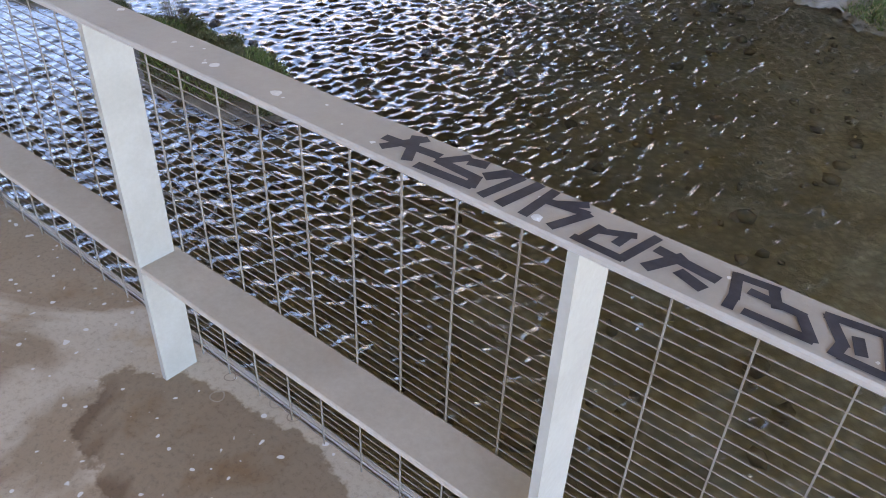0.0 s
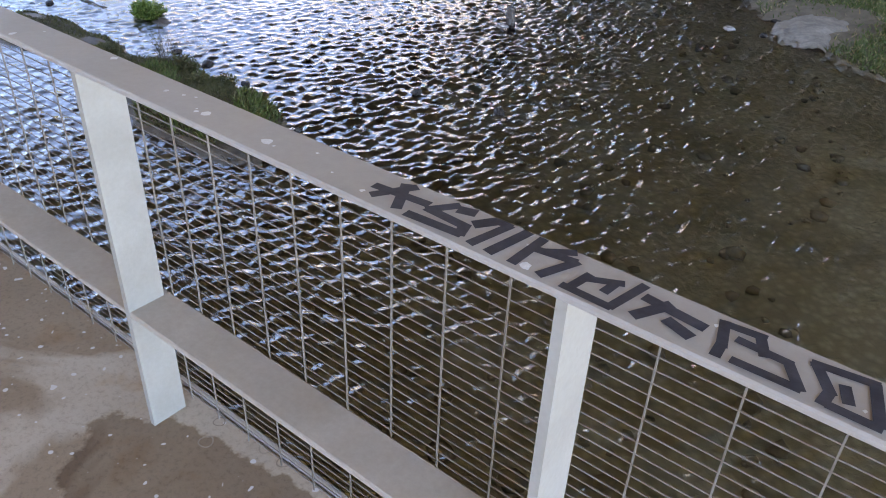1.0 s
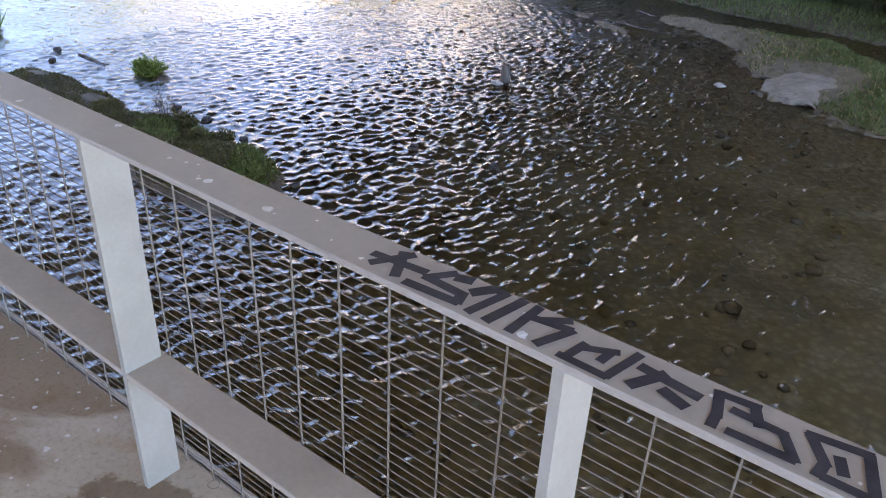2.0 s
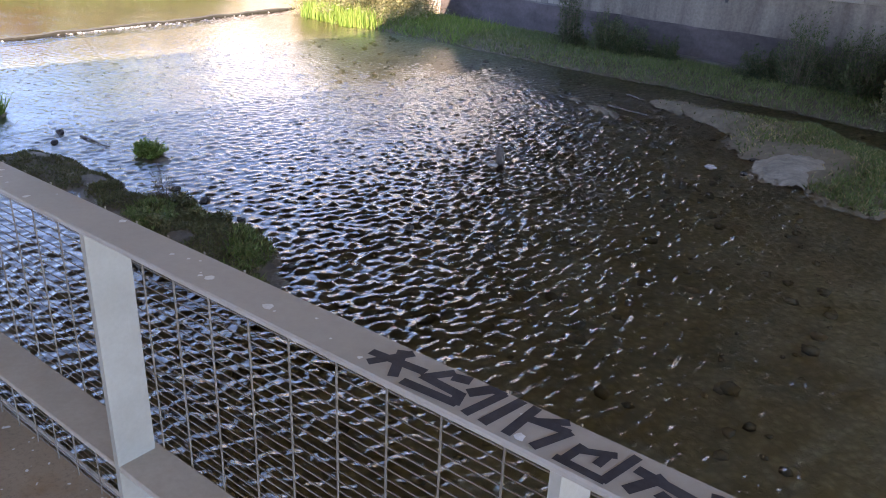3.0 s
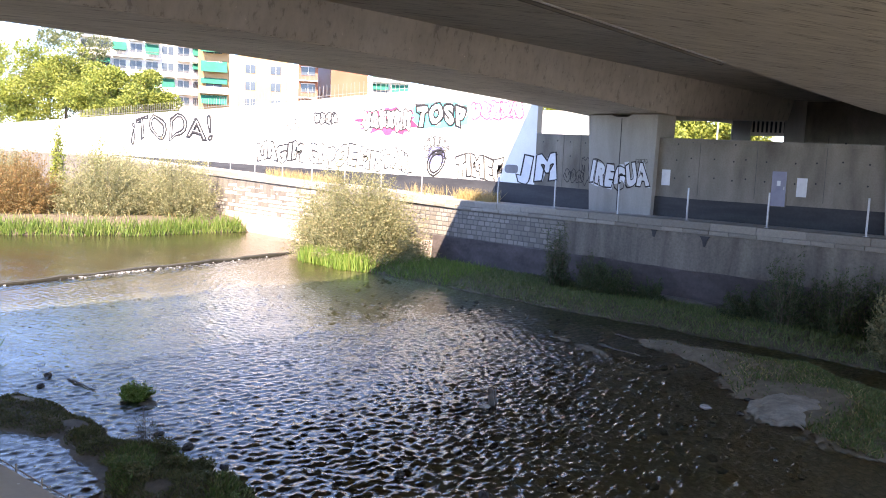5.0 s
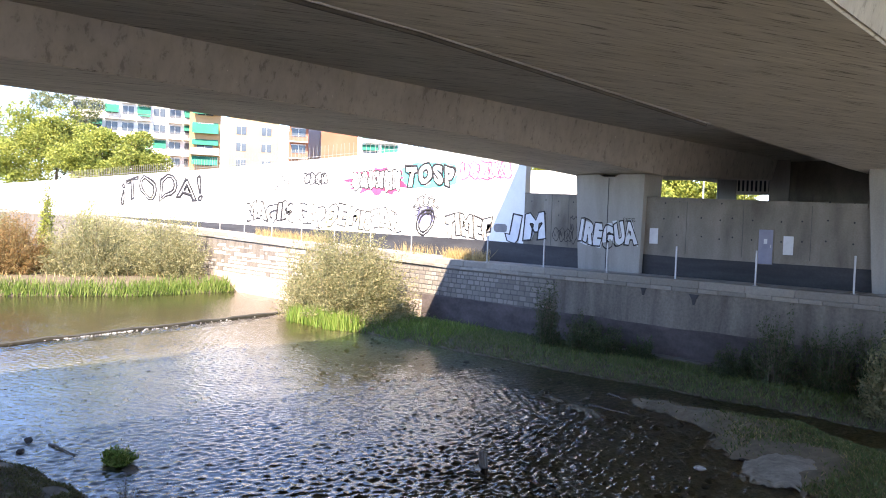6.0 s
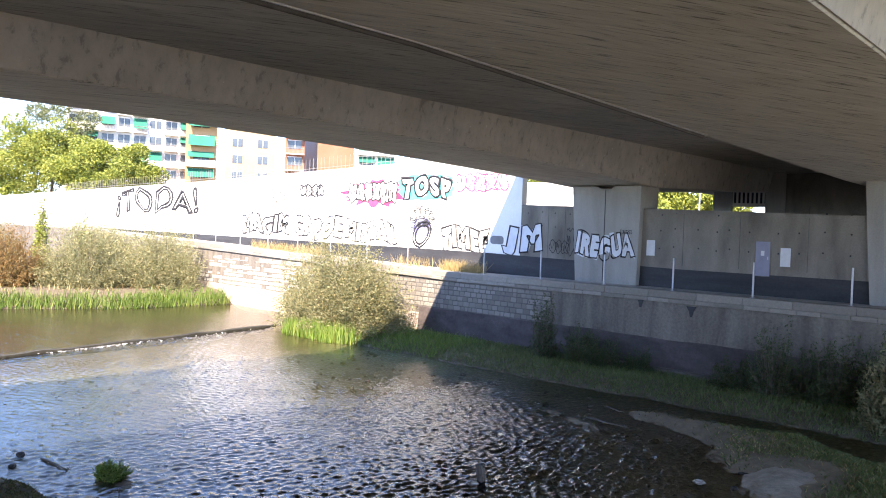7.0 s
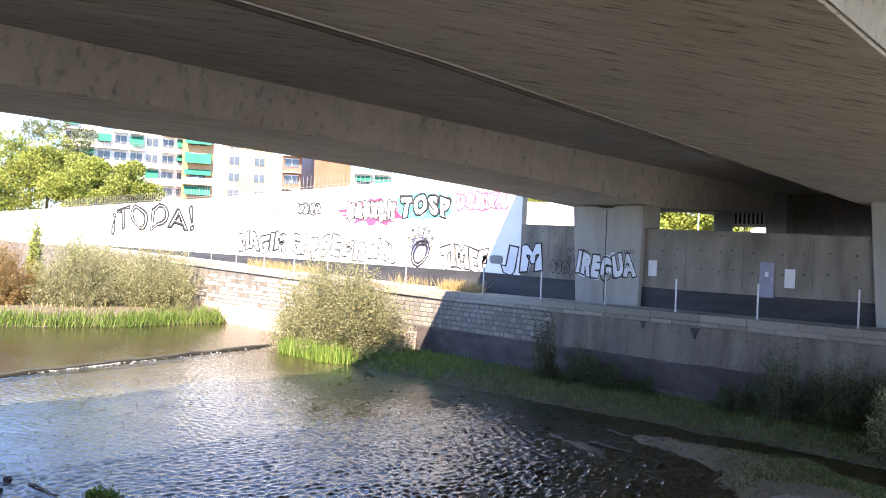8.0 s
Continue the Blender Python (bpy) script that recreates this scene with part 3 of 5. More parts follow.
def shrub(name, m, rx, ry, h, shoots, per, length, width, mat, seed, label, category="bush", group="", spread=0.8):
    """A many-stemmed shrub: curved shoots from the foot to a dome, leaves along each."""
    rs = np.random.RandomState(seed)
    root = base(name, m, label, category, group)
    a = rs.uniform(0, 6.28, shoots)
    e = np.arcsin(rs.uniform(0.02, 1.0, shoots)) * 0.97
    r = rs.uniform(0.72, 1.08, shoots)
    r *= 0.93 + 0.09 * np.sin(3 * a + seed) * np.sin(4 * e + seed * 2) + 0.07 * np.sin(7 * a - seed) * np.cos(6 * e)
    end = np.stack([rx * r * np.cos(a) * np.cos(e), ry * r * np.sin(a) * np.cos(e), h * r * np.sin(e) * rs.uniform(0.85, 1.05, shoots) + 0.1], 1)
    foot = np.stack([end[:, 0] * rs.uniform(0.15, 0.75, shoots), end[:, 1] * rs.uniform(0.15, 0.75, shoots), np.zeros(shoots)], 1)
    mid = (foot + end) / 2
    mid[:, 2] = foot[:, 2] + (end[:, 2]) * 0.62
    mid[:, :2] = foot[:, :2] + (end[:, :2] - foot[:, :2]) * 0.32
    stem = bmesh.new()
    for i in range(0, shoots, max(1, shoots // 60)):
        tube(stem, foot[i], mid[i], 0.022 * h / 4, 4, 0.014 * h / 4)
        tube(stem, mid[i], end[i], 0.014 * h / 4, 4, 0.004)
    if h > 0.5:
        part("wood", stem, M_BARK, root)
    else:
        stem.free()
    t = rs.uniform(0.12, 1.04, (shoots, per, 1))
    f, c, g = foot[:, None], mid[:, None], end[:, None]
    P = (1 - t) ** 2 * f + 2 * t * (1 - t) * c + t ** 2 * g
    D = unit(2 * (1 - t) * (c - f) + 2 * t * (g - c))
    P = P + rs.normal(0, 0.045 * h ** 0.5, P.shape)
    A = unit(D + rs.normal(0, spread, P.shape))
    quads("foliage", leaves(P.reshape(-1, 3), A.reshape(-1, 3), rs, length, width), mat, root)
    return root


def tree(name, m, h, r, trunk, n, size, mat, seed, label, flat=0.7, group="", blobs=26):
    """A tapered trunk with limbs and a crown of leaf clumps."""
    rs = np.random.RandomState(seed)
    root = base(name, m, label, "tree", group)
    bm = bmesh.new()
    top = Vector((rs.normal(0, 0.2), rs.normal(0, 0.2), h * 0.6))
    tube(bm, (0, 0, -0.2), top, trunk, 8, trunk * 0.5)
    cen = []
    for i in range(blobs):
        d = unit(rs.normal(size=3))
        q = rs.uniform(0.45, 0.95)
        c = np.array([d[0] * r * q, d[1] * r * q, h * 0.55 + d[2] * h * 0.45 * q * flat / 0.7])
        cen.append(c)
        if i % 2 == 0:
            tube(bm, top * rs.uniform(0.55, 1.0), Vector(c), trunk * 0.3, 5, trunk * 0.08)
    part("trunk", bm, M_BARK, root)
    cen = np.array(cen)
    k = rs.randint(0, blobs, n)
    br = r * rs.uniform(0.28, 0.5, blobs)
    d = unit(rs.normal(size=(n, 3)))
    P = cen[k] + d * (br[k] * rs.uniform(0.35, 1.0, n) ** 0.5)[:, None] * np.array([1, 1, 0.75])
    A = unit(d + rs.normal(0, 0.8, (n, 3)))
    quads("crown", leaves(P, A, rs, size, size * 0.55), mat, root)
    return root


def turf(name, mat, n, seed, xr, yr, height, width, label, keep=None, lift=0.0, lean=0.3, category="grass"):
    """Grass over a stretch of ground, thinned to where keep() allows it."""
    rs = np.random.RandomState(seed)
    x, y = rs.uniform(*xr, n), rs.uniform(*yr, n)
    z = land(x, y)
    ok = (z > WATER - 0.06)
    if keep is not None:
        ok &= keep(x, y, z, rs)
    ob = quads(name, blades(x[ok], y[ok], z[ok] - 0.02 + lift, rs, height, width, lean), mat)
    ob.matrix_basis = WALL
    return tagged(ob, label, category, kind="stuff")


# the large willow bush on the bank, and the wild bank upstream
shrub("willow_bush", place(-5.8, -2.9, -4.0), 6.0, 2.7, 5.7, 1400, 84, 0.16, 0.045, M_WILLOW, 1, "large rounded grey-green willow bush in sun on the bank")
for i, (x, y, rx, h, mat, lab) in enumerate((
        (-27.6, -3.2, 3.8, 5.9, M_WILLOW, "dense grey-green willow bush above the reeds"),
        (-29.8, -8.0, 4.4, 6.2, M_WILLOW, "tall grey-green willow bush above the reeds"),
        (-32.5, -12.8, 4.0, 5.2, M_AUTUMN, "browning willow bush on the overgrown bank"),
        (-34.5, -17.0, 4.4, 5.9, M_WILLOW, "spreading grey-green bush on the overgrown bank"),
        (-34.0, -5.0, 3.8, 5.6, M_WILLOW, "tall willow bush against the white wall"),
        (-41.0, -12.0, 4.0, 5.6, M_WILLOW, "grey-green bush at the back of the bank"),
        (-43.0, -20.0, 4.0, 5.2, M_AUTUMN, "browning bush among the willows"))):
    shrub("willow_bush", place(x, y, -3.3), rx, rx * 0.85, h, 640, 84, 0.17, 0.048, mat, 20 + i, lab, group="willow bushes upstream")
for i, (x, y, h) in enumerate(((-38.0, -8.5, 8.2), (-33.0, -7.2, 6.6))):
    shrub("poplar_sapling", place(x, y, -3.1), 0.7, 0.7, h, 60, 60, 0.2, 0.13, M_PINE, 40 + i, "slender young poplar rising out of the bushes", "sapling", "poplar saplings", 0.9)


def reed_zone(x, y, z, rs):
    return z < -3.35 - 0.25 * rs.uniform(0, 1, len(x))


turf("reeds", M_REED, 46000, 3, (-40, -21), (-24, -0.4), 0.85, 0.05, "bright green reeds along the waterline", reed_zone, 0, 0.3, "reeds")
turf("dry_scrub", M_DRY, 900, 4, (-44, -24.5), (-26, -0.4), 0.5, 0.06, "dry straw-coloured grass between the bushes", lambda x, y, z, rs: z > -3.4, 0, 0.55)
turf("reeds", M_REED, 5000, 5, (-9.0, -1.2), (-6.0, -4.2), 0.85, 0.04, "bright green reeds at the foot of the willow bush", lambda x, y, z, rs: (x + 5.2) ** 2 / 11 + (y + 4.9) ** 2 / 1.0 < rs.uniform(0.3, 1.1, len(x)), 0, 0.18, "reeds")
turf("reeds", M_REED, 700, 6, (-11.6, -10.2), (-1.5, -0.4), 0.8, 0.05, "small clump of green reeds at the wall foot", None, 0.25, 0.25, "reeds")
turf("grass", M_BANK, 40000, 7, (-5, 26), (-5.2, -0.1), 0.17, 0.028, "short grass and weeds on the bank below the wall", lambda x, y, z, rs: (z > -4.0) & (y < -0.2 - 0.6 * rs.uniform(0, 1, len(x)) ** 3), 0, 0.5)
turf("grass", M_REED, 2600, 8, (-4.5, 3.5), (-5.0, -1.0), 0.4, 0.03, "sunny green grass beside the willow bush", None, 0, 0.5)


def bar_grass(x, y, z, rs):
    bare = ((x - 21.5) / 1.45) ** 2 + ((y + 9.9) / 1.9) ** 2 < rs.uniform(0.7, 1.2, len(x))
    thin = rs.uniform(0, 1, len(x)) < np.clip((x - 17.5) / 4.5, 0.06, 1.0) ** 1.3
    return (z > -3.97) & (~bare | (rs.uniform(0, 1, len(x)) < 0.05)) & thin


turf("grass", M_BANK, 30000, 15, (20.5, 33), (-13.2, -5.0), 0.11, 0.026, "fresh green grass on the gravel bar", bar_grass, 0, 0.6)
turf("grass", M_GRASS, 46000, 9, (15, 32), (-13.2, -5.0), 0.12, 0.032, "green grass over the gravel bar", bar_grass, 0, 0.65)
turf("grass", M_DRY, 9000, 16, (15, 25), (-12.5, -5.0), 0.10, 0.025, "pale dry grass scattered over the gravel bar", bar_grass, 0, 0.8)
turf("weeds", M_ISLAND, 36000, 10, (13.2, 20.6), (-25.2, -22.4), 0.075, 0.02, "low dark weeds on the river island", lambda x, y, z, rs: (z > -3.93) & (np.sin(x * 3.1 + y) + np.sin(y * 4.3 - x * 1.7) > -1.7), 0, 0.8)
turf("weeds", M_GRASS, 11000, 11, (15.0, 20.2), (-24.6, -22.6), 0.12, 0.022, "green weeds on the crest of the river island", lambda x, y, z, rs: (z > -3.90) & (np.sin(x * 2.1) + np.sin(y * 3.7 + x) > 0.0), 0, 0.6)
turf("weeds", M_ISLAND, 15000, 12, (9.0, 13.8), (-25.5, -23.3), 0.06, 0.022, "low brown-green weeds on a silt bar", lambda x, y, z, rs: (z > -3.97) & (np.sin(x * 2.7 + y) + np.sin(y * 5.3 - x) > -1.4), 0, 0.6)
turf("grass", M_REED, 5200, 13, (1.5, 8.0), (-27.0, -23.2), 0.55, 0.035, "tall green grass on a silt island", lambda x, y, z, rs: z > -3.97, 0, 0.35)
shrub("grass_tuft", place(11.55, -22.15, -4.02), 0.5, 0.42, 0.3, 110, 26, 0.12, 0.025, M_REED, 60, "round green tuft of plants standing in the water", "tuft")
rr = random.Random(31)
for i in range(16):
    x, y = 17.2 + rr.uniform(-2.6, 2.7), -23.75 + rr.uniform(-0.75, 0.75)
    if float(land(np.array([x]), np.array([y]))[0]) < -3.9:
        continue
    shrub("weed_clump", place(x, y), rr.uniform(0.25, 0.5), rr.uniform(0.2, 0.4), rr.uniform(0.08, 0.17), 44, 16, 0.06, 0.022, M_GRASS if i % 3 == 0 else M_ISLAND, 300 + i,
          "low leafy weed clump on the river island", "weed", "weeds on the island", 1.2)
shrub("dead_shrub", place(14.9, -23.3, -3.85), 0.32, 0.3, 0.75, 30, 6, 0.08, 0.012, M_BARK, 61, "bare dry twigs on the river island", "twigs")
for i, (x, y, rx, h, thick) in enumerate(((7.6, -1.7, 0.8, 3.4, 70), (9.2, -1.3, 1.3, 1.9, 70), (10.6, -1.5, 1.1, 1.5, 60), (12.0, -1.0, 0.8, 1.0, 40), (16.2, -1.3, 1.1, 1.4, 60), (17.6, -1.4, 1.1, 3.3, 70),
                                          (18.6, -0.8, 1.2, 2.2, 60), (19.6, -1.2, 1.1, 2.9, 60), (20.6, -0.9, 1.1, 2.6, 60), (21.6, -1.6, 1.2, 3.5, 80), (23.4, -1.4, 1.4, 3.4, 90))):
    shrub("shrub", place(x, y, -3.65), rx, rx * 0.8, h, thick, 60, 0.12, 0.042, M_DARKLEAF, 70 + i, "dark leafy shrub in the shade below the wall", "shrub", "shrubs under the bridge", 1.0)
shrub("shrub", place(22.0, -3.0, -3.7), 1.1, 0.9, 2.9, 130, 44, 0.16, 0.07, M_WILLOW, 79, "pale green leafy shrub at the river edge", "shrub", "shrubs under the bridge")

# dry grass along the edge of the path
rs = np.random.RandomState(14)
x = np.concatenate([rs.uniform(-1.9, 1.0, 700), rs.uniform(-6, -3, 120), rs.uniform(-22, -13, 800)])
y = rs.uniform(0.75, 1.6, len(x))
z = np.array([ledge_z(-a) for a in x]) - 0.04
dry = quads("dry_grass", blades(x, y, z, rs, 0.6, 0.025, 0.3), M_DRY)
dry.matrix_basis = WALL
tagged(dry, "dry straw-coloured grass along the path", "grass", kind="stuff")

# ---- things in the river ----
def rock(seed, sx, sy, sz, detail=2):
    bm = bmesh.new()
    bmesh.ops.create_icosphere(bm, subdivisions=detail, radius=1.0)
    for v in bm.verts:
        n = noise.noise(v.co * 1.3 + Vector((seed * 7.1, 0, 0))) * 0.5
        v.co *= 1 + n
        v.co = Vector((v.co.x * sx, v.co.y * sy, v.co.z * sz))
    return bm


M_ROCK = mottled((0.03, 0.027, 0.024), (0.085, 0.075, 0.065), 4, 25, 0.3)("wet_dark_stone")
M_PALE = mottled((0.36, 0.33, 0.29), (0.5, 0.47, 0.43), 4, 25, 0.3)("pale_stone")
M_WOODPOST = mottled((0.10, 0.085, 0.07), (0.19, 0.165, 0.14), 5, 30, 0.3, stretch=(3, 3, 0.6))("weathered_wood")

rs = np.random.RandomState(17)
V, Fc = [], []
shapes = []
for i in range(6):
    bm = rock(i, 1, 1, 0.6, 1)
    bm.verts.index_update()
    shapes.append((np.array([v.co[:] for v in bm.verts]), [[v.index for v in f.verts] for f in bm.faces]))
    bm.free()
off = 0
for i in range(1300):
    x, y = rs.uniform(-2, 30), rs.uniform(-30, -4)
    r = 0.05 + 0.13 * rs.uniform(0, 1) ** 3
    if float(land(np.array([x]), np.array([y]))[0]) > WATER - 0.12:
        continue
    p, f = shapes[i % 6]
    a = rs.uniform(0, 6.28)
    q = p * r @ np.array([[math.cos(a), -math.sin(a), 0], [math.sin(a), math.cos(a), 0], [0, 0, 1]])
    V.append(q + [x, y, float(land(np.array([x]), np.array([y]))[0]) + r * 0.25])
    Fc += [[k + off for k in t] for t in f]
    off += len(p)
def bedstone_build(nt, b):
    geo = nt.nodes.new("ShaderNodeNewGeometry")
    c = ramp(nt, geo.outputs["Random Per Island"], [(0.0, (0.17, 0.17, 0.13)), (0.6, (0.23, 0.23, 0.18)), (1.0, (0.31, 0.30, 0.245))])
    g = ramp(nt, noise_tex(nt, coords(nt), 25.0, 4, 0.7), [(0.3, grey(0.7)), (0.7, grey(1.0))])
    nt.links.new(mix(nt, 1.0, c, g, "MULTIPLY"), b.inputs["Base Color"])


M_BEDSTONE = material("river_cobble", bedstone_build, 0.7)
stones = raw("river_stones", np.concatenate(V), Fc, M_BEDSTONE, smooth=True)
stones.matrix_basis = WALL
tagged(stones, "grey and brown stones scattered over the shallow river bed", "stones", kind="stuff")

for i, (x, y, r, mat) in enumerate(((20.25, -11.6, 0.11, M_PALE), (16.95, -16.0, 0.1, M_PALE), (14.2, -22.75, 0.13, M_ROCK), (15.2, -22.6, 0.16, M_ROCK), (16.6, -22.55, 0.13, M_ROCK), (17.4, -22.8, 0.12, M_ROCK),
                                   (13.9, -24.0, 0.12, M_ROCK), (18.9, -22.9, 0.1, M_ROCK), (9.4, -23.6, 0.14, M_ROCK), (8.6, -23.2, 0.16, M_ROCK), (20.6, -10.0, 0.14, M_ROCK), (21.0, -11.3, 0.13, M_ROCK), (18.8, -20.2, 0.15, M_ROCK), (20.4, -19.6, 0.15, M_ROCK))):
    s = part("stone", rock(30 + i, r * (1.4 if mat is M_PALE else 0.9), r * (1 if mat is M_PALE else 0.6), r * (0.6 if mat is M_PALE else 0.45)), mat)
    s.matrix_basis = place(x, y, WATER + (0.02 if mat is M_ROCK else 0.05), i * 40)
    tagged(s, "pale flat stone in the shallow water" if mat is M_PALE else "dark wet stone at the water's edge", "stone", "loose stones")

stake = bmesh.new()
box(stake, -0.085, 0.085, -0.08, 0.08, -0.5, 0.40, 0.02)
bmesh.ops.subdivide_edges(stake, edges=stake.edges[:], cuts=2)
for v in stake.verts:
    v.co += noise.noise_vector(v.co * 5) * 0.018
s = part("wooden_stump", stake, M_WOODPOST)
s.matrix_basis = WALL @ pose(16.85, -15.6, WATER, 4, -5, 20)
tagged(s, "short weathered wooden stump standing in the river", "stump")


def log(p, q, r):
    bm = bmesh.new()
    p, q = Vector(p), Vector(q)
    last = p
    for k in range(1, 6):
        n = p.lerp(q, k / 5) + Vector((random.uniform(-0.04, 0.04), random.uniform(-0.04, 0.04), random.uniform(-0.015, 0.015)))
        tube(bm, last, n, r * (1.1 - k * 0.12), 6, r * (1 - k * 0.12))
        last = n
    ob = part("driftwood", bm, M_WOODPOST)
    ob.matrix_basis = WALL
    return tagged(ob, "thin grey driftwood branch lying in the shallows", "driftwood", "driftwood branches")


for p, q in (((14.6, -8.2, -3.97), (16.2, -8.3, -3.96)), ((14.0, -6.3, -3.97), (14.9, -6.6, -3.95)), ((-13.4, -2.0, -3.77), (-10.9, -2.4, -3.78)), ((20.3, -26.3, -3.98), (20.9, -25.9, -3.96)), ((9.2, -22.9, -3.98), (10.5, -22.7, -3.97))):
    log(p, q, 0.035)

# pale sand at the tip of the gravel bar
sand = bmesh.new()
bmesh.ops.create_grid(sand, x_segments=40, y_segments=26, size=1.0)
for v in sand.verts:
    r = v.co.length * (1 + 0.16 * noise.noise(v.co * 2.2) + 0.12 * noise.noise(v.co * 6))
    lump = noise.noise(v.co * 5 + Vector((3, 1, 0))) * 0.05 + noise.noise(v.co * 13) * 0.02
    v.co = Vector((v.co.x * 1.05, v.co.y * 1.5, 0.24 * max(-3.0, 1 - r ** 2.6) + lump))
for f in sand.faces:
    f.smooth = True
M_SAND = mottled((0.20, 0.175, 0.135), (0.40, 0.355, 0.285), 2.5, 22, 0.35, stretch=(1, 2, 1))("pale_river_sand")
sm = part("sand_mound", sand, M_SAND)
sm.matrix_basis = WALL @ pose(21.75, -9.9, -3.96, 0, 0, 14)
tagged(sm, "pale bare sand mound at the end of the grassy gravel bar", "sand")

# the weir: a low sill across the river, with broken water below it
bm = bmesh.new()
prev = None
for k in range(0, 61):
    y = -45 + 44.9 * k / 60
    x = float(weir_x(y)) + 0.05 * math.sin(k * 1.7)
    zt = -3.88 + 0.02 * math.sin(k * 2.3) + 0.02 * math.sin(k * 5.1)
    ring = [bm.verts.new(c) for c in ((x - 0.02, y, -4.5), (x - 0.02, y, zt), (x + 0.16, y, zt - 0.03), (x + 0.22, y, -4.5))]
    if prev:
        for i in range(3):
            bm.faces.new((prev[i], prev[i + 1], ring[i + 1], ring[i]))
    prev = ring
M_WEIR = mottled((0.02, 0.02, 0.016), (0.05, 0.048, 0.036), 3, 20, 0.3)("wet_algae_concrete")
weir = part("weir", bm, M_WEIR)
weir.matrix_basis = WALL
tagged(weir, "low dark concrete weir sill across the river", "weir", kind="structure")
M_FOAM = mottled((0.6, 0.6, 0.6), (0.8, 0.8, 0.8), 8, 40, 0.2)("water_foam")
rs = np.random.RandomState(19)
n = 110
y = np.concatenate([rs.normal(-15.0, 1.8, 90), rs.uniform(-22, -6, 20)])
x = weir_x(y) + 0.22 + np.abs(rs.normal(0, 0.16, n))
A = unit(np.stack([rs.normal(0, 0.3, n), np.ones(n), rs.normal(0, 0.1, n)], 1))
foam = quads("foam", leaves(np.stack([x, y, np.full(n, WATER + 0.02)], 1), A, rs, 0.12, 0.035), M_FOAM)
foam.matrix_basis = WALL
tagged(foam, "white broken water below the weir", "foam", kind="stuff")

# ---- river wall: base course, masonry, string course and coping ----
# Damp base stone, with the shade under the bridge worked into a darker copy.
M_SHADEBASE = mottled((0.05, 0.042, 0.042), (0.12, 0.10, 0.10), 0.9, 7, 0.35, stretch=(0.6, 1, 1.6))("damp_base_stone")


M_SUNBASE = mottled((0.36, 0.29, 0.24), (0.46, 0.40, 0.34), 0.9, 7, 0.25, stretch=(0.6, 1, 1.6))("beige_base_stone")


def face_y(z):
    return 0.06 - 0.25 * (-0.53 - z) / 4.47


def course_band(z0, z1, proud, xs, mat, name, label):
    bm = bmesh.new()
    rings = []
    for x in xs:
        k = 0.02 * math.sin(x * 0.9) + 0.015 * math.sin(x * 2.3)
        rings.append([bm.verts.new(c) for c in ((x, face_y(z0) - proud, z0), (x, face_y(z1) - proud, z1 + k), (x, face_y(z1) + 0.05, z1 + k + 0.02), (x, face_y(z0) + 0.05, z0))])
    for p, q in zip(rings, rings[1:]):
        for i in range(4):
            bm.faces.new((p[i], p[(i + 1) % 4], q[(i + 1) % 4], q[i]))
    bmesh.ops.recalc_face_normals(bm, faces=bm.faces[:])
    return part(name, bm, mat, river_wall, label)


# The shaded and sunlit tones meet at the foot of the bridge's shadow edge.
course_band(-4.9, -2.25, 0.035, [-2.4 + 0.6 * i for i in range(75)], M_SHADEBASE, "base_course", "damp stone base course, coloured darker for the bridge shade")
course_band(-4.9, -2.6, 0.035, [-60 + 0.6 * i for i in range(97)], M_SUNBASE, "base_course", "stone base course, coloured pinkish beige as in full sun")
part("mortar_bed", strip(bmesh.new(), face_y(-0.8) - 0.012, face_y(-0.8) + 0.1, lambda s: -2.3, lambda s: -0.74, [-9.6, -3, 3, 6.6], 0.085), M_MORTAR, river_wall)

footing = part("footing", strip(bmesh.new(), -0.62, -0.12, lambda s: -4.4, lambda s: -3.40, [9.5, 13, 15, 17, 24], 0.1), M_STONE, river_wall, "pale worn concrete footing")
for k, x in enumerate((4.55, 5.6, 12.0, 14.55, 17.3)):
    part("wall_joint", boxed(x - 0.012, x + 0.012, 2.192, 2.199, 0.75, 3.38), M_MORTAR, low)
hole = None
for x in (3.2, 4.1, 5.0, 5.9, 10.9, 11.6, 12.7, 13.6, 14.1, 15.0, 16.1, 17.0, 17.9, 18.8):
    for z in (1.5, 2.3, 3.0):
        if hole is None:
            bm = bmesh.new()
            tube(bm, (0, -0.004, 0), (0, 0.01, 0), 0.038, 8)
            hole = part("tie_hole", bm, M_PLINTH, low)
            o = hole
        else:
            o = new("tie_hole", hole.data)
            o.parent = low
        o.matrix_basis = pose(x + 0.06 * math.sin(x * 9 + z), 2.2, z + 0.05 * math.sin(x * 5))
# a cast lip along the top of the wall under the bridge
part("wall_lip", strip(bmesh.new(), 2.14, 2.2, lambda s: 3.26 + 0.025 * (s + 2.75), lambda s: 3.405 + 0.025 * (s + 2.75), [10.05, 14, 19.3]), M_CONCRETE, low)

# ---- fence posts on the wall, door, signs, drains ----
rail_post = base("fence_post", WALL @ pose(-15.1, 0.4, ledge_z(15.1)), "slim galvanised steel fence post on the river wall", "fence post", "fence posts")
bm = boxed(-0.028, 0.028, -0.028, 0.028, 0, 1.35, 0.004)
part("pole", bm, M_GALV, rail_post)
part("base_plate", boxed(-0.08, 0.08, -0.08, 0.08, 0, 0.012, 0.002), M_GALV, rail_post)
for x in (-30.0, -26.3, -22.6, -18.8, -11.4, -7.7, -4.0, 1.9, 5.6, 9.2, 12.6, 16.0, 19.55, 23.2, 26.8):
    copy_thing(rail_post, WALL @ pose(x, 0.4, ledge_z(-x)))

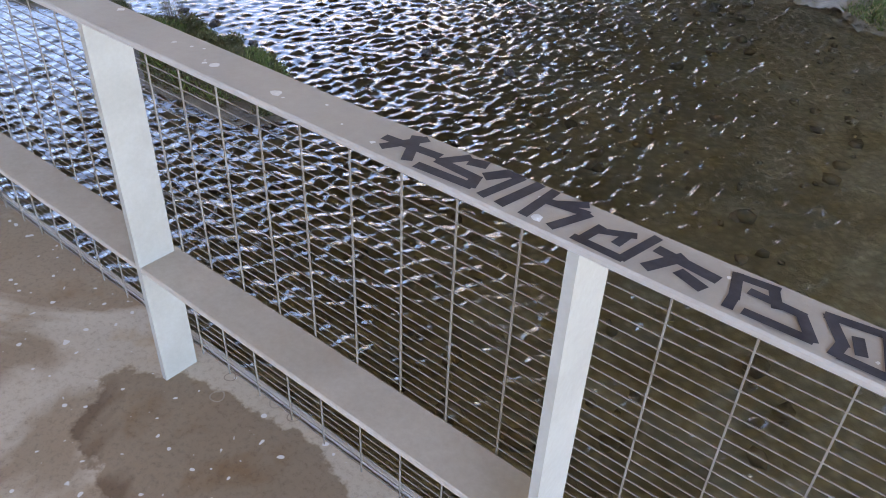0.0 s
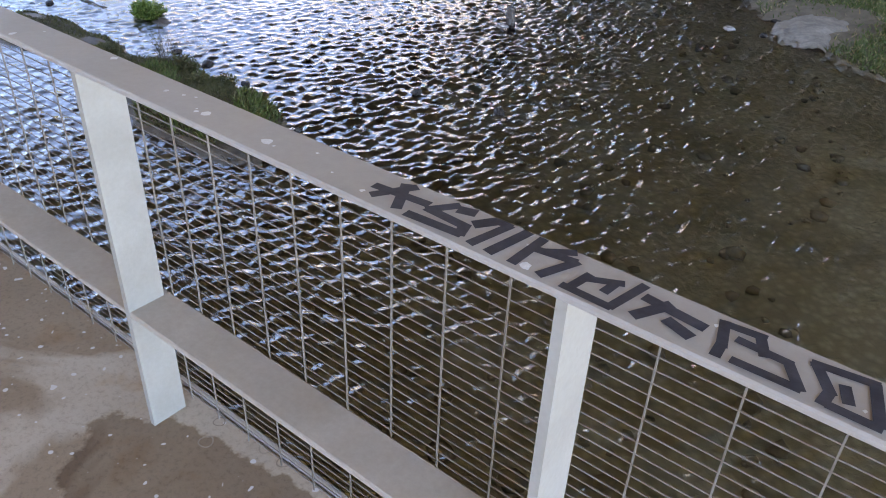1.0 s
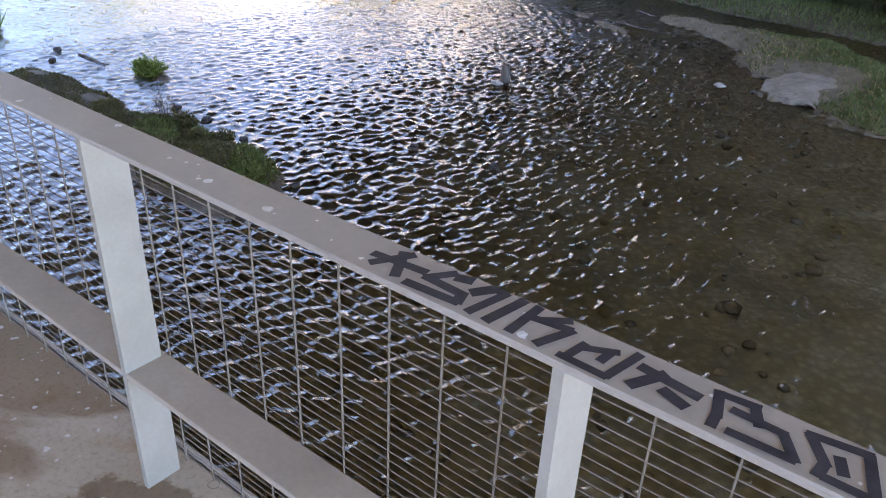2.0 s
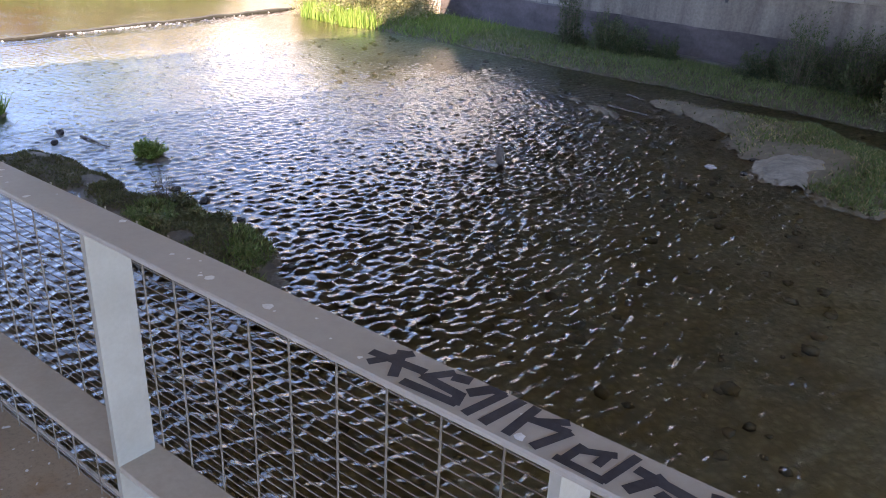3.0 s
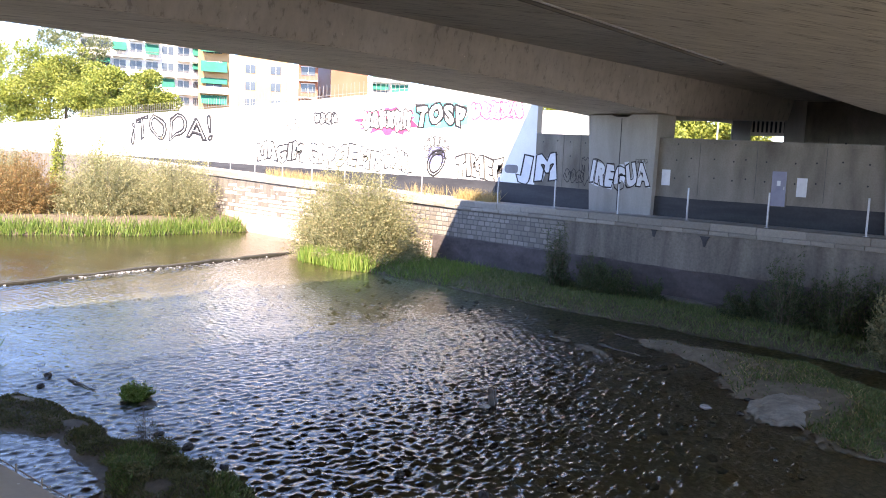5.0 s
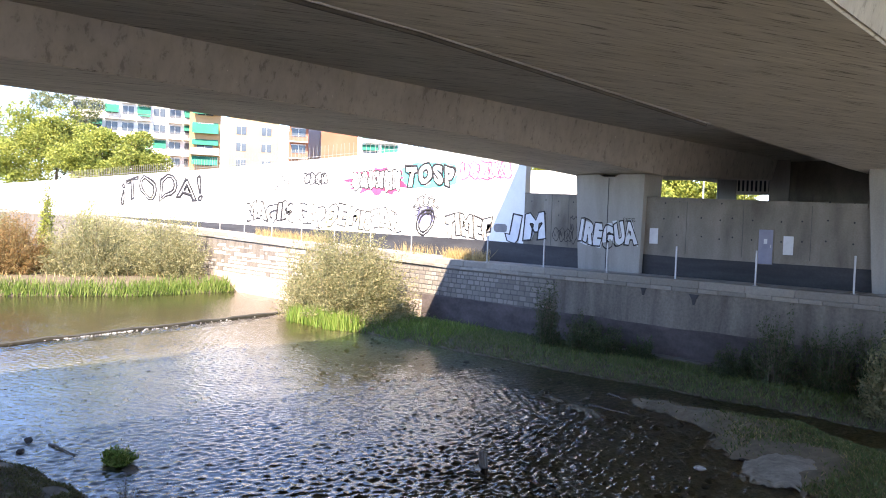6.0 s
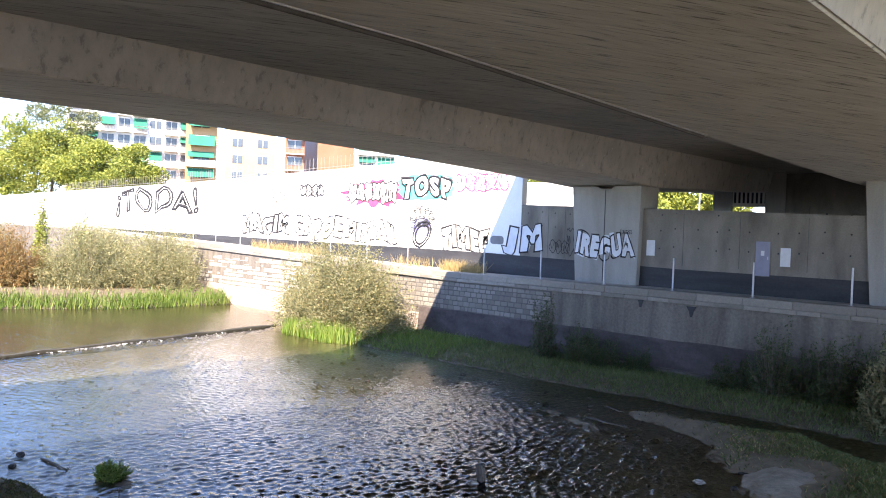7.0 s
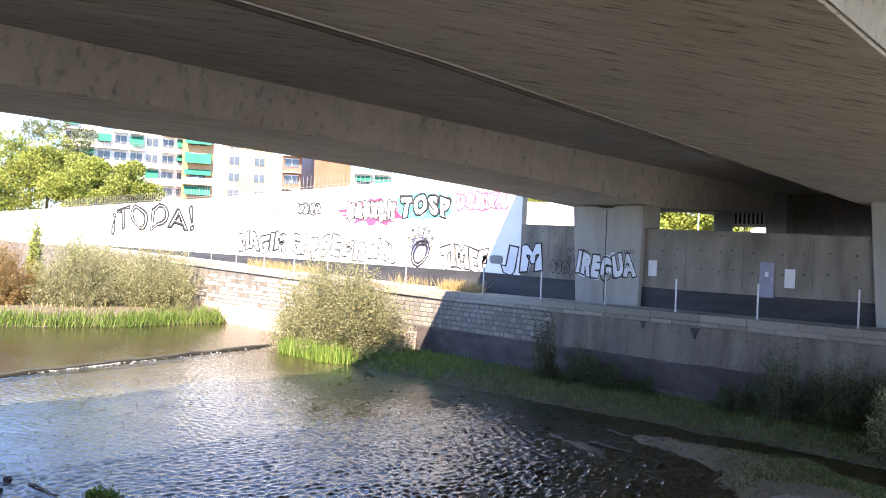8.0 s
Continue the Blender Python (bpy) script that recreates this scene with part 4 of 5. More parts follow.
M_DOOR = mottled((0.20, 0.21, 0.29), (0.27, 0.28, 0.36), 2, 40, 0.1, rough=0.5)("blue_grey_door_paint")
M_SIGN = mottled((0.55, 0.57, 0.60), (0.68, 0.70, 0.72), 3, 40, 0.08, rough=0.5)("pale_sign_paint")
door = base("door_1", WALL @ pose(15.55, 2.2, 0.5), "blue-grey metal service door set in the concrete wall", "door", kind="structure")
part("frame", boxed(-0.34, 0.34, -0.03, -0.004, 0.0, 1.45, 0.005), M_CONCRETE, door)
leaf = part("leaf", boxed(-0.29, 0.29, -0.05, -0.031, 0.03, 1.42, 0.004), M_DOOR, door)
part("sticker", boxed(-0.07, 0.07, -0.055, -0.051, 0.85, 1.05), M_SIGN, leaf)
part("handle", boxed(0.2, 0.24, -0.075, -0.051, 0.7, 0.82, 0.004), M_GALV, leaf)
for x, z, w, h in ((10.42, 1.12, 0.42, 0.7), (16.45, 0.95, 0.40, 0.74)):
    sg = base("notice_board", WALL @ pose(x, 2.2, z), "pale blank notice panel fixed to the wall", "sign", "notice panels")
    part("panel", boxed(-w / 2, w / 2, -0.02, -0.004, 0, h, 0.003), M_SIGN, sg)
for x, z in ((11.34, -0.62), (13.68, -0.8)):
    bm = bmesh.new()
    prism(bm, [(-0.22, 0.0), (0.22, 0.0), (0.1, -0.2), (0.05, -0.42), (-0.05, -0.42), (-0.1, -0.2)], face_y(z) - 0.03, face_y(z) + 0.1)
    d_ = part("drain_hole", bm, M_PLINTH)
    d_.matrix_basis = WALL @ pose(x, 0, z)
    tagged(d_, "dark drain outlet with a stain in the river wall", "drain", "wall drains")

# ---- railing on the high wall ----
M_RODS = mottled((0.16, 0.15, 0.13), (0.30, 0.28, 0.24), 4, 40, 0.2, rough=0.6)("weathered_rods")
rods = base("railing_on_wall", WALL, "thin vertical rod railing along the top of the white wall", "railing")
rod_mesh = None
for k in range(150):
    x = 2.4 - 0.46 * k
    if rod_mesh is None:
        o = part("rod", boxed(-0.012, 0.012, -0.012, 0.012, -0.05, 0.92), M_RODS, rods)
        rod_mesh = o.data
    else:
        o = new("rod", rod_mesh)
        o.parent = rods
    o.matrix_basis = pose(x, 2.4, high_top(-x), random.uniform(-2, 2), random.uniform(-2.5, 2.5))
part("cross_bar", strip(bmesh.new(), 2.39, 2.41, lambda s: high_top(s) + 0.2, lambda s: high_top(s) + 0.225, [-67, -33, -20, -7.4, 2.4]), M_RODS, rods)

# ---- graffiti: painted lettering on the walls ----
M_BLACK = mottled((0.015, 0.015, 0.018), (0.035, 0.035, 0.04), 3, 30, 0.2)("black_spray_paint")
M_SILVER = mottled((0.55, 0.58, 0.62), (0.68, 0.70, 0.74), 2, 30, 0.1)("silver_spray_paint")
M_TURQ = mottled((0.03, 0.55, 0.55), (0.08, 0.66, 0.66), 2, 30, 0.1)("turquoise_spray_paint")
M_PINK = mottled((0.34, 0.03, 0.09), (0.48, 0.08, 0.18), 2, 30, 0.1)("pink_spray_paint")
M_LILAC = mottled((0.15, 0.16, 0.34), (0.24, 0.24, 0.42), 2, 30, 0.1)("lilac_spray_paint")
M_GREYPAINT = mottled((0.16, 0.16, 0.17), (0.24, 0.24, 0.25), 2, 30, 0.2)("grey_spray_paint")


def lettering(text, x0, x1, z0, z1, mat, parent, y, line=0.0, offset=0.0, shear=0.0, name="graffiti", label=""):
    """Painted letters of a wall, from x0 to x1 and z0 to z1; with a line width only their outlines."""
    cu = bpy.data.curves.new(name, "FONT")
    cu.body, cu.size, cu.offset, cu.shear = text, 1.0, offset, shear
    cu.resolution_u = 3
    cu.space_character = 1.0 if offset < 0.06 else 1.25
    ob = bpy.data.objects.new(name, cu)
    scene.collection.objects.link(ob)
    w = max(x1 - x0, 0.01)
    if line > 0:
        cu.fill_mode = "NONE"
        cu.bevel_depth = line / (z1 - z0) * 0.7
        cu.bevel_resolution = 0
    dg = bpy.context.evaluated_depsgraph_get()
    me = bpy.data.meshes.new_from_object(ob.evaluated_get(dg))
    bpy.data.objects.remove(ob)
    n = len(me.vertices)
    co = np.zeros(n * 3, np.float32)
    me.vertices.foreach_get("co", co)
    co = co.reshape(-1, 3)
    lo, hi = co.min(0), co.max(0)
    out = np.empty_like(co)
    out[:, 0] = x0 + (co[:, 0] - lo[0]) / (hi[0] - lo[0]) * w
    out[:, 2] = z0 + (co[:, 1] - lo[1]) / (hi[1] - lo[1]) * (z1 - z0)
    hh = z1 - z0
    out[:, 2] += 0.10 * hh * np.sin(out[:, 0] * 2.6 / hh + len(text)) + 0.04 * hh * np.sin(out[:, 0] * 7.0 / hh)
    out[:, 0] += 0.07 * hh * np.sin(out[:, 2] * 4.2 / hh + out[:, 0] * 1.3 / hh)
    depth = hi[2] - lo[2]
    out[:, 1] = y - (0.004 * (co[:, 2] - lo[2]) / depth if depth > 1e-6 else 0.0)
    me.vertices.foreach_set("co", out.ravel())
    me.materials.clear()
    me.materials.append(mat)
    me.update()
    o = new(name, me)
    o.parent = parent
    if label:
        tagged(o, label)
    return o


def patch(x0, x1, z0, z1, mat, parent, y, seed, wob=0.12, name="paint_patch"):
    """A soft-edged flat patch of paint."""
    bm = bmesh.new()
    rs = random.Random(seed)
    cx, cz, vs = (x0 + x1) / 2, (z0 + z1) / 2, []
    for k in range(40):
        a = 2 * math.pi * k / 40
        c, s = math.cos(a), math.sin(a)
        r = (abs(c) ** 4 + abs(s) ** 4) ** -0.25 * (1 + rs.uniform(-wob, wob))
        vs.append(bm.verts.new((cx + c * r * (x1 - x0) / 2, y, cz + s * r * (z1 - z0) / 2)))
    bm.faces.new(vs)
    bmesh.ops.recalc_face_normals(bm, faces=bm.faces[:])
    return part(name, bm, mat, parent)


def bubble(text, x0, x1, z0, z1, fill, parent, y, line=0.05, seed=0, shear=0.0):
    if fill is not None:
        lettering(text, x0, x1, z0, z1, fill, parent, y - 0.004, 0, 0.11, shear)
    lettering(text, x0 - line * 0.6, x1 + line * 0.6, z0 - line * 0.6, z1 + line * 0.6, M_BLACK, parent, y - 0.009, line, 0.10, shear)


def scrawl(x0, x1, z0, z1, count, fill, line_mat, parent, y, line=0.07, seed=0):
    """An illegible sprayed piece: a row of overlapping rounded shapes with outlines and inner strokes."""
    rr = random.Random(seed)
    ink, body = bmesh.new(), bmesh.new()
    step = (x1 - x0) / count
    for i in range(count):
        cx, cz = x0 + step * (i + 0.5), (z0 + z1) / 2 + rr.uniform(-0.06, 0.06) * (z1 - z0)
        hx, hz = step * rr.uniform(0.52, 0.66), (z1 - z0) * rr.uniform(0.42, 0.52)
        n, ph, lobes = 28, rr.uniform(0, 6), rr.choice((3, 4, 5))
        outer, inner, mid = [], [], []
        yy = y - 0.002 * (i % 2)
        for k in range(n):
            t = 2 * math.pi * k / n
            c, q = math.cos(t), math.sin(t)
            r = (abs(c) ** 3.5 + abs(q) ** 3.5) ** (-1 / 3.5) * (1 + 0.14 * math.sin(lobes * t + ph) + rr.uniform(-0.05, 0.05))
            px, pz = c * r * hx, q * r * hz
            d = math.hypot(px, pz)
            w = line * rr.uniform(0.7, 1.2)
            outer.append(ink.verts.new((cx + px, yy - 0.004, cz + pz)))
            inner.append(ink.verts.new((cx + px * (1 - w / d), yy - 0.004, cz + pz * (1 - w / d))))
            mid.append(body.verts.new((cx + px * 0.98, yy, cz + pz * 0.98)))
        for k in range(n):
            j = (k + 1) % n
            ink.faces.new((outer[k], outer[j], inner[j], inner[k]))
        body.faces.new(mid)
        for _ in range(3):
            ax, az = cx + rr.uniform(-0.5, 0.5) * hx, cz + rr.uniform(-0.7, 0.3) * hz
            bx, bz = ax + rr.uniform(-0.35, 0.35) * hx, az + rr.uniform(0.3, 0.7) * hz
            w = line * 0.45
            ink.faces.new([ink.verts.new(p) for p in ((ax - w, yy - 0.005, az), (ax + w, yy - 0.005, az), (bx + w, yy - 0.005, bz), (bx - w, yy - 0.005, bz))])
    for bm in (ink, body):
        bmesh.ops.recalc_face_normals(bm, faces=bm.faces[:])
    if fill is not None:
        part("paint_fill", body, fill, parent)
    else:
        body.free()
    return part("graffiti", ink, line_mat, parent)


Y0 = 2.196
lettering("¡TODA!", -50.2, -32.9, 2.2, 5.0, M_BLACK, high, Y0 - 0.004, 0.13, label="huge thin black outlined letters")
scrawl(-21.9, -19.1, 3.4, 4.6, 5, None, M_BLACK, high, Y0 - 0.004, 0.07, 1)
scrawl(-17.6, -14.9, 3.95, 4.85, 4, None, M_BLACK, high, Y0 - 0.004, 0.13, 2)
patch(-12.4, -7.0, 3.45, 4.85, M_PINK, high, Y0 - 0.002, 5, 0.3)
scrawl(-12.0, -7.2, 3.55, 4.9, 6, M_WHITE, M_BLACK, high, Y0 - 0.005, 0.11, 3)
patch(-7.05, -2.3, 3.7, 5.2, M_TURQ, high, Y0 - 0.003, 7, 0.08)
bubble("TOSP", -6.85, -2.4, 3.85, 5.1, M_WHITE, high, Y0 - 0.003, 0.09)
scrawl(-2.1, 1.7, 4.15, 5.2, 5, M_SIGN, M_PINK, high, Y0 - 0.003, 0.09, 4)
bubble("MAGIM", -25.4, -18.9, 1.3, 2.7, M_WHITE, high, Y0, 0.08)
bubble("GAPOE", -18.3, -12.6, 1.1, 2.6, M_WHITE, high, Y0, 0.065)
bubble("MISTAR", -12.2, -7.0, 1.1, 2.4, M_WHITE, high, Y0, 0.055)
bubble("TIMEF", -3.2, 0.5, 0.85, 2.15, M_WHITE, high, Y0, 0.06)
bubble("J", 1.55, 2.55, 0.9, 2.4, M_SILVER, high, Y0, 0.045)
bubble("M", 2.8, 4.2, 0.9, 2.3, M_SILVER, low, Y0, 0.045)
patch(0.65, 1.6, 1.3, 1.75, M_GREYPAINT, high, Y0 - 0.012, 9, 0.03)
scrawl(-39.8, -33.4, 1.2, 2.1, 8, None, M_LILAC, high, Y0 - 0.004, 0.1, 8)
scrawl(-74, -52, 2.0, 3.5, 14, None, M_LILAC, high, Y0 - 0.004, 0.12, 9)
scrawl(4.7, 5.8, 1.0, 1.65, 3, None, M_BLACK, low, Y0 - 0.004, 0.04, 10)
scrawl(5.75, 6.15, 0.95, 2.2, 1, None, M_BLACK, low, Y0 - 0.004, 0.05, 11)
# the flower-like mask: petals round a centre
for k in range(7):
    a = math.pi * (0.02 + k / 6 * 0.96)
    c, s = math.cos(a), math.sin(a)
    lettering("O", -4.87 + 0.85 * c - 0.36, -4.87 + 0.85 * c + 0.36, 2.2 + 0.8 * s - 0.4, 2.2 + 0.8 * s + 0.4, M_BLACK, high, Y0 - 0.006, 0.028)
patch(-5.6, -4.1, 1.55, 2.6, M_LILAC, high, Y0 - 0.003, 12, 0.12)
lettering("O", -5.65, -4.1, 0.95, 2.6, M_BLACK, high, Y0 - 0.010, 0.07)
patch(-5.25, -4.95, 2.1, 2.4, M_BLACK, high, Y0 - 0.008, 13)
patch(-4.8, -4.5, 2.1, 2.4, M_BLACK, high, Y0 - 0.008, 14)
first_pier = [o for o in bpy.data.objects if o.name == "bridge_pier"][0]
bubble("IREGUA", 6.55, 9.75, 0.9, 2.05, M_SILVER, first_pier, 1.893, 0.04)
scrawl(9.0, 9.6, 2.05, 2.25, 4, None, M_BLACK, first_pier, 1.893, 0.02, 12)

# ---- marker lettering and droppings on the top rail ----
def strokes(lines, width=0.018):
    bm = bmesh.new()
    for k, (xa, ya, xb, yb) in enumerate(lines):
        p, q = Vector((xa, ya, 1.1008 + 0.0002 * k)), Vector((xb, yb, 1.1008 + 0.0002 * k))
        d = (q - p).normalized()
        n = Vector((-d.y, d.x, 0)) * width / 2
        d *= width * 0.3
        v = [bm.verts.new(c) for c in (p - d - n, q + d - n * 0.9, q + d + n, p - d + n * 0.85)]
        bm.faces.new(v)
    bmesh.ops.recalc_face_normals(bm, faces=bm.faces[:])
    return part("marker_letter", bm, M_INK, top_rail, "thick black marker stroke lettering")


top_rail = [o for o in bpy.data.objects if o.name == "top_rail"][0]
strokes([(0.862, -0.024, 0.894, 0.03), (0.849, -0.003, 0.937, 0.005), (0.911, -0.03, 0.881, 0.026)])
strokes([(0.973, 0.030, 0.949, -0.003), (0.949, -0.003, 1.014, -0.007), (1.014, -0.005, 1.020, -0.026), (1.02, -0.028, 0.936, -0.033)])
strokes([(0.985, 0.026, 1.0, 0.03), (1.023, 0.01, 1.036, 0.028)], 0.022)
strokes([(1.036, 0.035, 1.058, 0.034), (1.06, 0.034, 1.045, -0.033)], 0.016)
strokes([(1.088, 0.036, 1.075, -0.033)])
strokes([(1.113, 0.036, 1.111, -0.033), (1.12, 0.012, 1.17, 0.019), (1.174, 0.018, 1.153, -0.033), (1.13, 0.014, 1.16, 0.036)], 0.016)
strokes([(1.187, -0.034, 1.25, -0.036), (1.251, -0.034, 1.264, 0.03), (1.202, -0.003, 1.24, 0.016), (1.195, -0.03, 1.201, 0.004), (1.235, 0.012, 1.232, -0.012)], 0.014)
strokes([(1.281, -0.028, 1.304, 0.014), (1.278, 0.011, 1.35, 0.002), (1.317, -0.014, 1.344, -0.024)])
strokes([(1.368, 0.028, 1.38, -0.014), (1.38, -0.014, 1.381, -0.034), (1.37, 0.026, 1.412, 0.03), (1.411, 0.026, 1.423, 0.0), (1.393, 0.007, 1.449, 0.004), (1.449, 0.004, 1.470, -0.03), (1.401, -0.032, 1.469, -0.031)], 0.014)
strokes([(1.473, 0.024, 1.497, -0.013), (1.497, -0.015, 1.495, -0.034), (1.471, 0.024, 1.532, 0.032), (1.508, 0.005, 1.516, -0.016), (1.532, 0.03, 1.55, -0.03), (1.503, -0.034, 1.55, -0.035)], 0.014)
M_DROP = mottled((0.6, 0.59, 0.55), (0.75, 0.74, 0.7), 30, 90, 0.2)("dried_droppings")
for i in range(46):
    rr = random.Random(200 + i)
    x, y, r = rr.uniform(-2.5, 1.7), rr.uniform(-0.034, 0.038), 0.0025 + 0.006 * rr.random() ** 3
    if i == 0:
        x, y, r = 0.62, -0.012, 0.011
    bm = bmesh.new()
    vs = [bm.verts.new((x + r * (1 + rr.uniform(-0.4, 0.4)) * math.cos(a * 0.7), y + r * (1 + rr.uniform(-0.4, 0.4)) * math.sin(a * 0.7), 1.1006)) for a in range(9)]
    bm.faces.new(vs)
    bmesh.ops.recalc_face_normals(bm, faces=bm.faces[:])
    part("dropping", bm, M_DROP, top_rail)


# ---- the town behind the wall ----
M_FACADE = mottled((0.58, 0.57, 0.55), (0.72, 0.71, 0.69), 0.15, 3, 0.06)("white_facade")
M_ORANGE = mottled((0.40, 0.21, 0.09), (0.48, 0.27, 0.13), 0.15, 3, 0.06)("ochre_facade")
M_CREAM = mottled((0.34, 0.235, 0.135), (0.41, 0.29, 0.17), 0.15, 3, 0.06)("cream_facade")
M_BRICK = mottled((0.24, 0.09, 0.05), (0.32, 0.13, 0.08), 0.3, 5, 0.1)("brick_facade")
M_GLASS = mottled((0.03, 0.04, 0.05), (0.10, 0.12, 0.14), 0.3, 2, 0.1, rough=0.15)("dark_window_glass")
M_AWNING = mottled((0.004, 0.12, 0.075), (0.008, 0.18, 0.115), 0.5, 6, 0.1)("green_awning_cloth")
M_RAILING = mottled((0.10, 0.10, 0.11), (0.2, 0.2, 0.2), 0.5, 6, 0.1)("balcony_railing_paint")


def facing(az, dist, z=0.0):
    """A frame at that many degrees to the right of north, turned to face the origin."""
    a = radians(az)
    return Matrix.Translation((dist * math.sin(a), dist * math.cos(a), z)) @ Matrix.Rotation(-a, 4, "Z")


SHARED = {}


def shared(key, make, mat, parent, at, label=""):
    if key not in SHARED:
        o = part(key[0], make(), mat, parent, label)
        SHARED[key] = o.data
    else:
        o = new(key[0], SHARED[key])
        o.parent = parent
        if label:
            tagged(o, label)
    o.matrix_basis = at
    return o


def block(az, dist, width, height, mat, label, bays, balcony=True, awning=0.5, seed=0, depth=12, start=0):
    rr = random.Random(seed)
    b = base("apartment_building", facing(az, dist, 2.5), label, "building", "apartment blocks")
    part("wall", boxed(-width / 2, width / 2, 0, depth, 0, height), mat, b)
    part("roof", boxed(-width / 2 - 0.3, width / 2 + 0.3, -0.3, depth + 0.3, height, height + 0.5), mat, b)
    bw = width / bays
    for f in range(start, int(height // 2.9)):
        for k in range(bays):
            x, z = -width / 2 + bw * (k + 0.5), 0.6 + f * 2.9
            kind = rr.random()
            # Balcony bays get wider dark panes that also carry the recess shade.
            w = round(min(bw * (0.72 if balcony else 0.4), 2.6), 1)
            win = shared(("window", w), lambda: boxed(-w / 2, w / 2, -0.06, 0.02, 0, 1.5), M_GLASS, b, pose(x, 0, z + 0.9))
            shared(("frame", w), lambda: box(boxed(-w / 2 - 0.08, w / 2 + 0.08, -0.1, -0.061, 1.42, 1.55), -0.04, 0.04, -0.1, -0.061, 0, 1.42), M_FACADE, win, pose(0, 0, 0))
            if balcony and kind < 0.8:
                bl = shared(("balcony", round(bw, 1)), lambda: boxed(-bw * 0.46, bw * 0.46, -1.2, 0, -0.15, 0.0), M_FACADE, b, pose(x, 0, z))
                def rails():
                    bm = boxed(-bw * 0.46, bw * 0.46, -1.2, -1.15, 0.95, 1.02)
                    for q in range(int(bw / 0.22)):
                        xx = -bw * 0.46 + 0.22 * q
                        box(bm, xx, xx + 0.05, -1.19, -1.16, 0.0, 0.95)
                    return bm
                if rr.random() < 0.6:
                    shared(("balcony_railing", round(bw, 1)), rails, M_RAILING, bl, pose(0, 0, 0))
                else:
                    shared(("balcony_front", round(bw, 1)), lambda: boxed(-bw * 0.46, bw * 0.46, -1.2, -1.12, 0, 1.0), M_FACADE, bl, pose(0, 0, 0))
            if rr.random() < awning:
                drop = rr.choice((1.0, 1.5, 1.9))
                def cloth():
                    bm = bmesh.new()
                    prism(bm, [(0, 2.55), (0, 2.5), (1.25, 2.5 - drop), (1.3, 2.5 - drop)], -bw * 0.42, bw * 0.42)
                    bmesh.ops.rotate(bm, cent=(0, 0, 0), matrix=Matrix.Rotation(radians(-90), 3, "Z"), verts=bm.verts[:])
                    return bm
                shared(("awning", round(bw, 1), drop), cloth, M_AWNING, b, pose(x, 0, z), "green cloth awning")
    return b


block(-20.1, 150, 21, 27, M_FACADE, "tall white apartment block with balconies and green awnings", 8, True, 0.4, 1)
block(-15.6, 143, 5.2, 27, M_ORANGE, "ochre apartment block with wide green awnings", 1, True, 0.9, 2)
block(-12.3, 143, 8.6, 27, M_CREAM, "plain cream apartment block with small windows", 2, False, 0.0, 3)
block(-9.2, 141, 3.4, 27, M_BRICK, "brick and white apartment block with glazed balconies", 1, True, 0.1, 4)
block(-7.9, 150, 4.0, 27, M_FACADE, "narrow blank white gable of an apartment block", 1, False, 0, 5, start=20)
block(-6.3, 138, 6.3, 16.0, M_BRICK, "lower red-brown brick building", 2, False, 0, 6, start=20)
block(-3.4, 136, 6.6, 14.6, M_FACADE, "low white building with green awnings", 2, True, 0.9, 7)

# garden wall and trees beyond the bridge
gw = part("garden_wall", boxed(-9, 9, 0, 0.4, 0, 5.6), M_WHITE)
gw.matrix_basis = facing(9.5, 90, 2.3)
tagged(gw, "sunlit white garden wall beyond the bridge", "wall")
for i, (az, d, h, r, mat) in enumerate(((-27.6, 130, 15.0, 6.2, M_PINE), (-25.0, 126, 13.4, 5.6, M_PINE), (-22.6, 117, 11.6, 5.0, M_PINE), (-20.4, 108, 10.4, 4.2, M_PINE), (-30.2, 140, 15.0, 6.0, M_PINE), (-24.8, 145, 20.5, 6.5, M_FARLEAF), (-28.6, 165, 17.0, 6.0, M_FARLEAF),
                                        (-6.0, 92, 6.6, 1.9, M_PINE), (1.5, 96, 7.5, 4.0, M_PINE), (6.5, 99, 8.0, 4.0, M_PINE), (10.5, 99, 8.5, 4.0, M_PINE), (17.0, 78, 6.4, 3.4, M_PINE), (19.5, 80, 6.8, 3.4, M_PINE), (22, 84, 6.6, 3.2, M_PINE))):
    tree("tree", facing(az, d, 2.6), h, r, 0.2, 15000, 0.38, mat, 100 + i,
         "rounded yellow-green tree in full sun" if mat is M_PINE else "tall grey-green tree behind the wall", group="trees behind the wall")

# backdrop wall added for the darkness under the far end of the bridge, with two short columns and a barred opening
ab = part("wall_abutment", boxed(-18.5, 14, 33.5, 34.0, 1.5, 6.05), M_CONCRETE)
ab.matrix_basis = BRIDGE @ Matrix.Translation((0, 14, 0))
tagged(ab, "concrete wall added as backdrop for the darkness under the bridge", "wall", kind="structure")
for az in (21.1, 24.4):
    c = part("column", boxed(-0.55, 0.55, -0.4, 0.4, 0, 3.6, 0.05), M_PIER)
    c.matrix_basis = facing(az, 50, 2.5)
    tagged(c, "short square grey concrete column under the bridge", "column", "columns under the bridge")
grille = base("grille", facing(22.7, 50, 2.5), "white barred grille between the concrete columns", "grille")
# Dark panel added behind the bars so the gaps read dark.
part("backing", boxed(-0.95, 0.95, 0.15, 0.2, 1.5, 2.5), M_PLINTH, grille)
part("sill", boxed(-0.95, 0.95, -0.1, 0.1, 1.5, 1.7, 0.01), M_FACADE, grille)
part("lintel", boxed(-0.95, 0.95, -0.1, 0.1, 2.35, 2.55, 0.01), M_FACADE, grille)
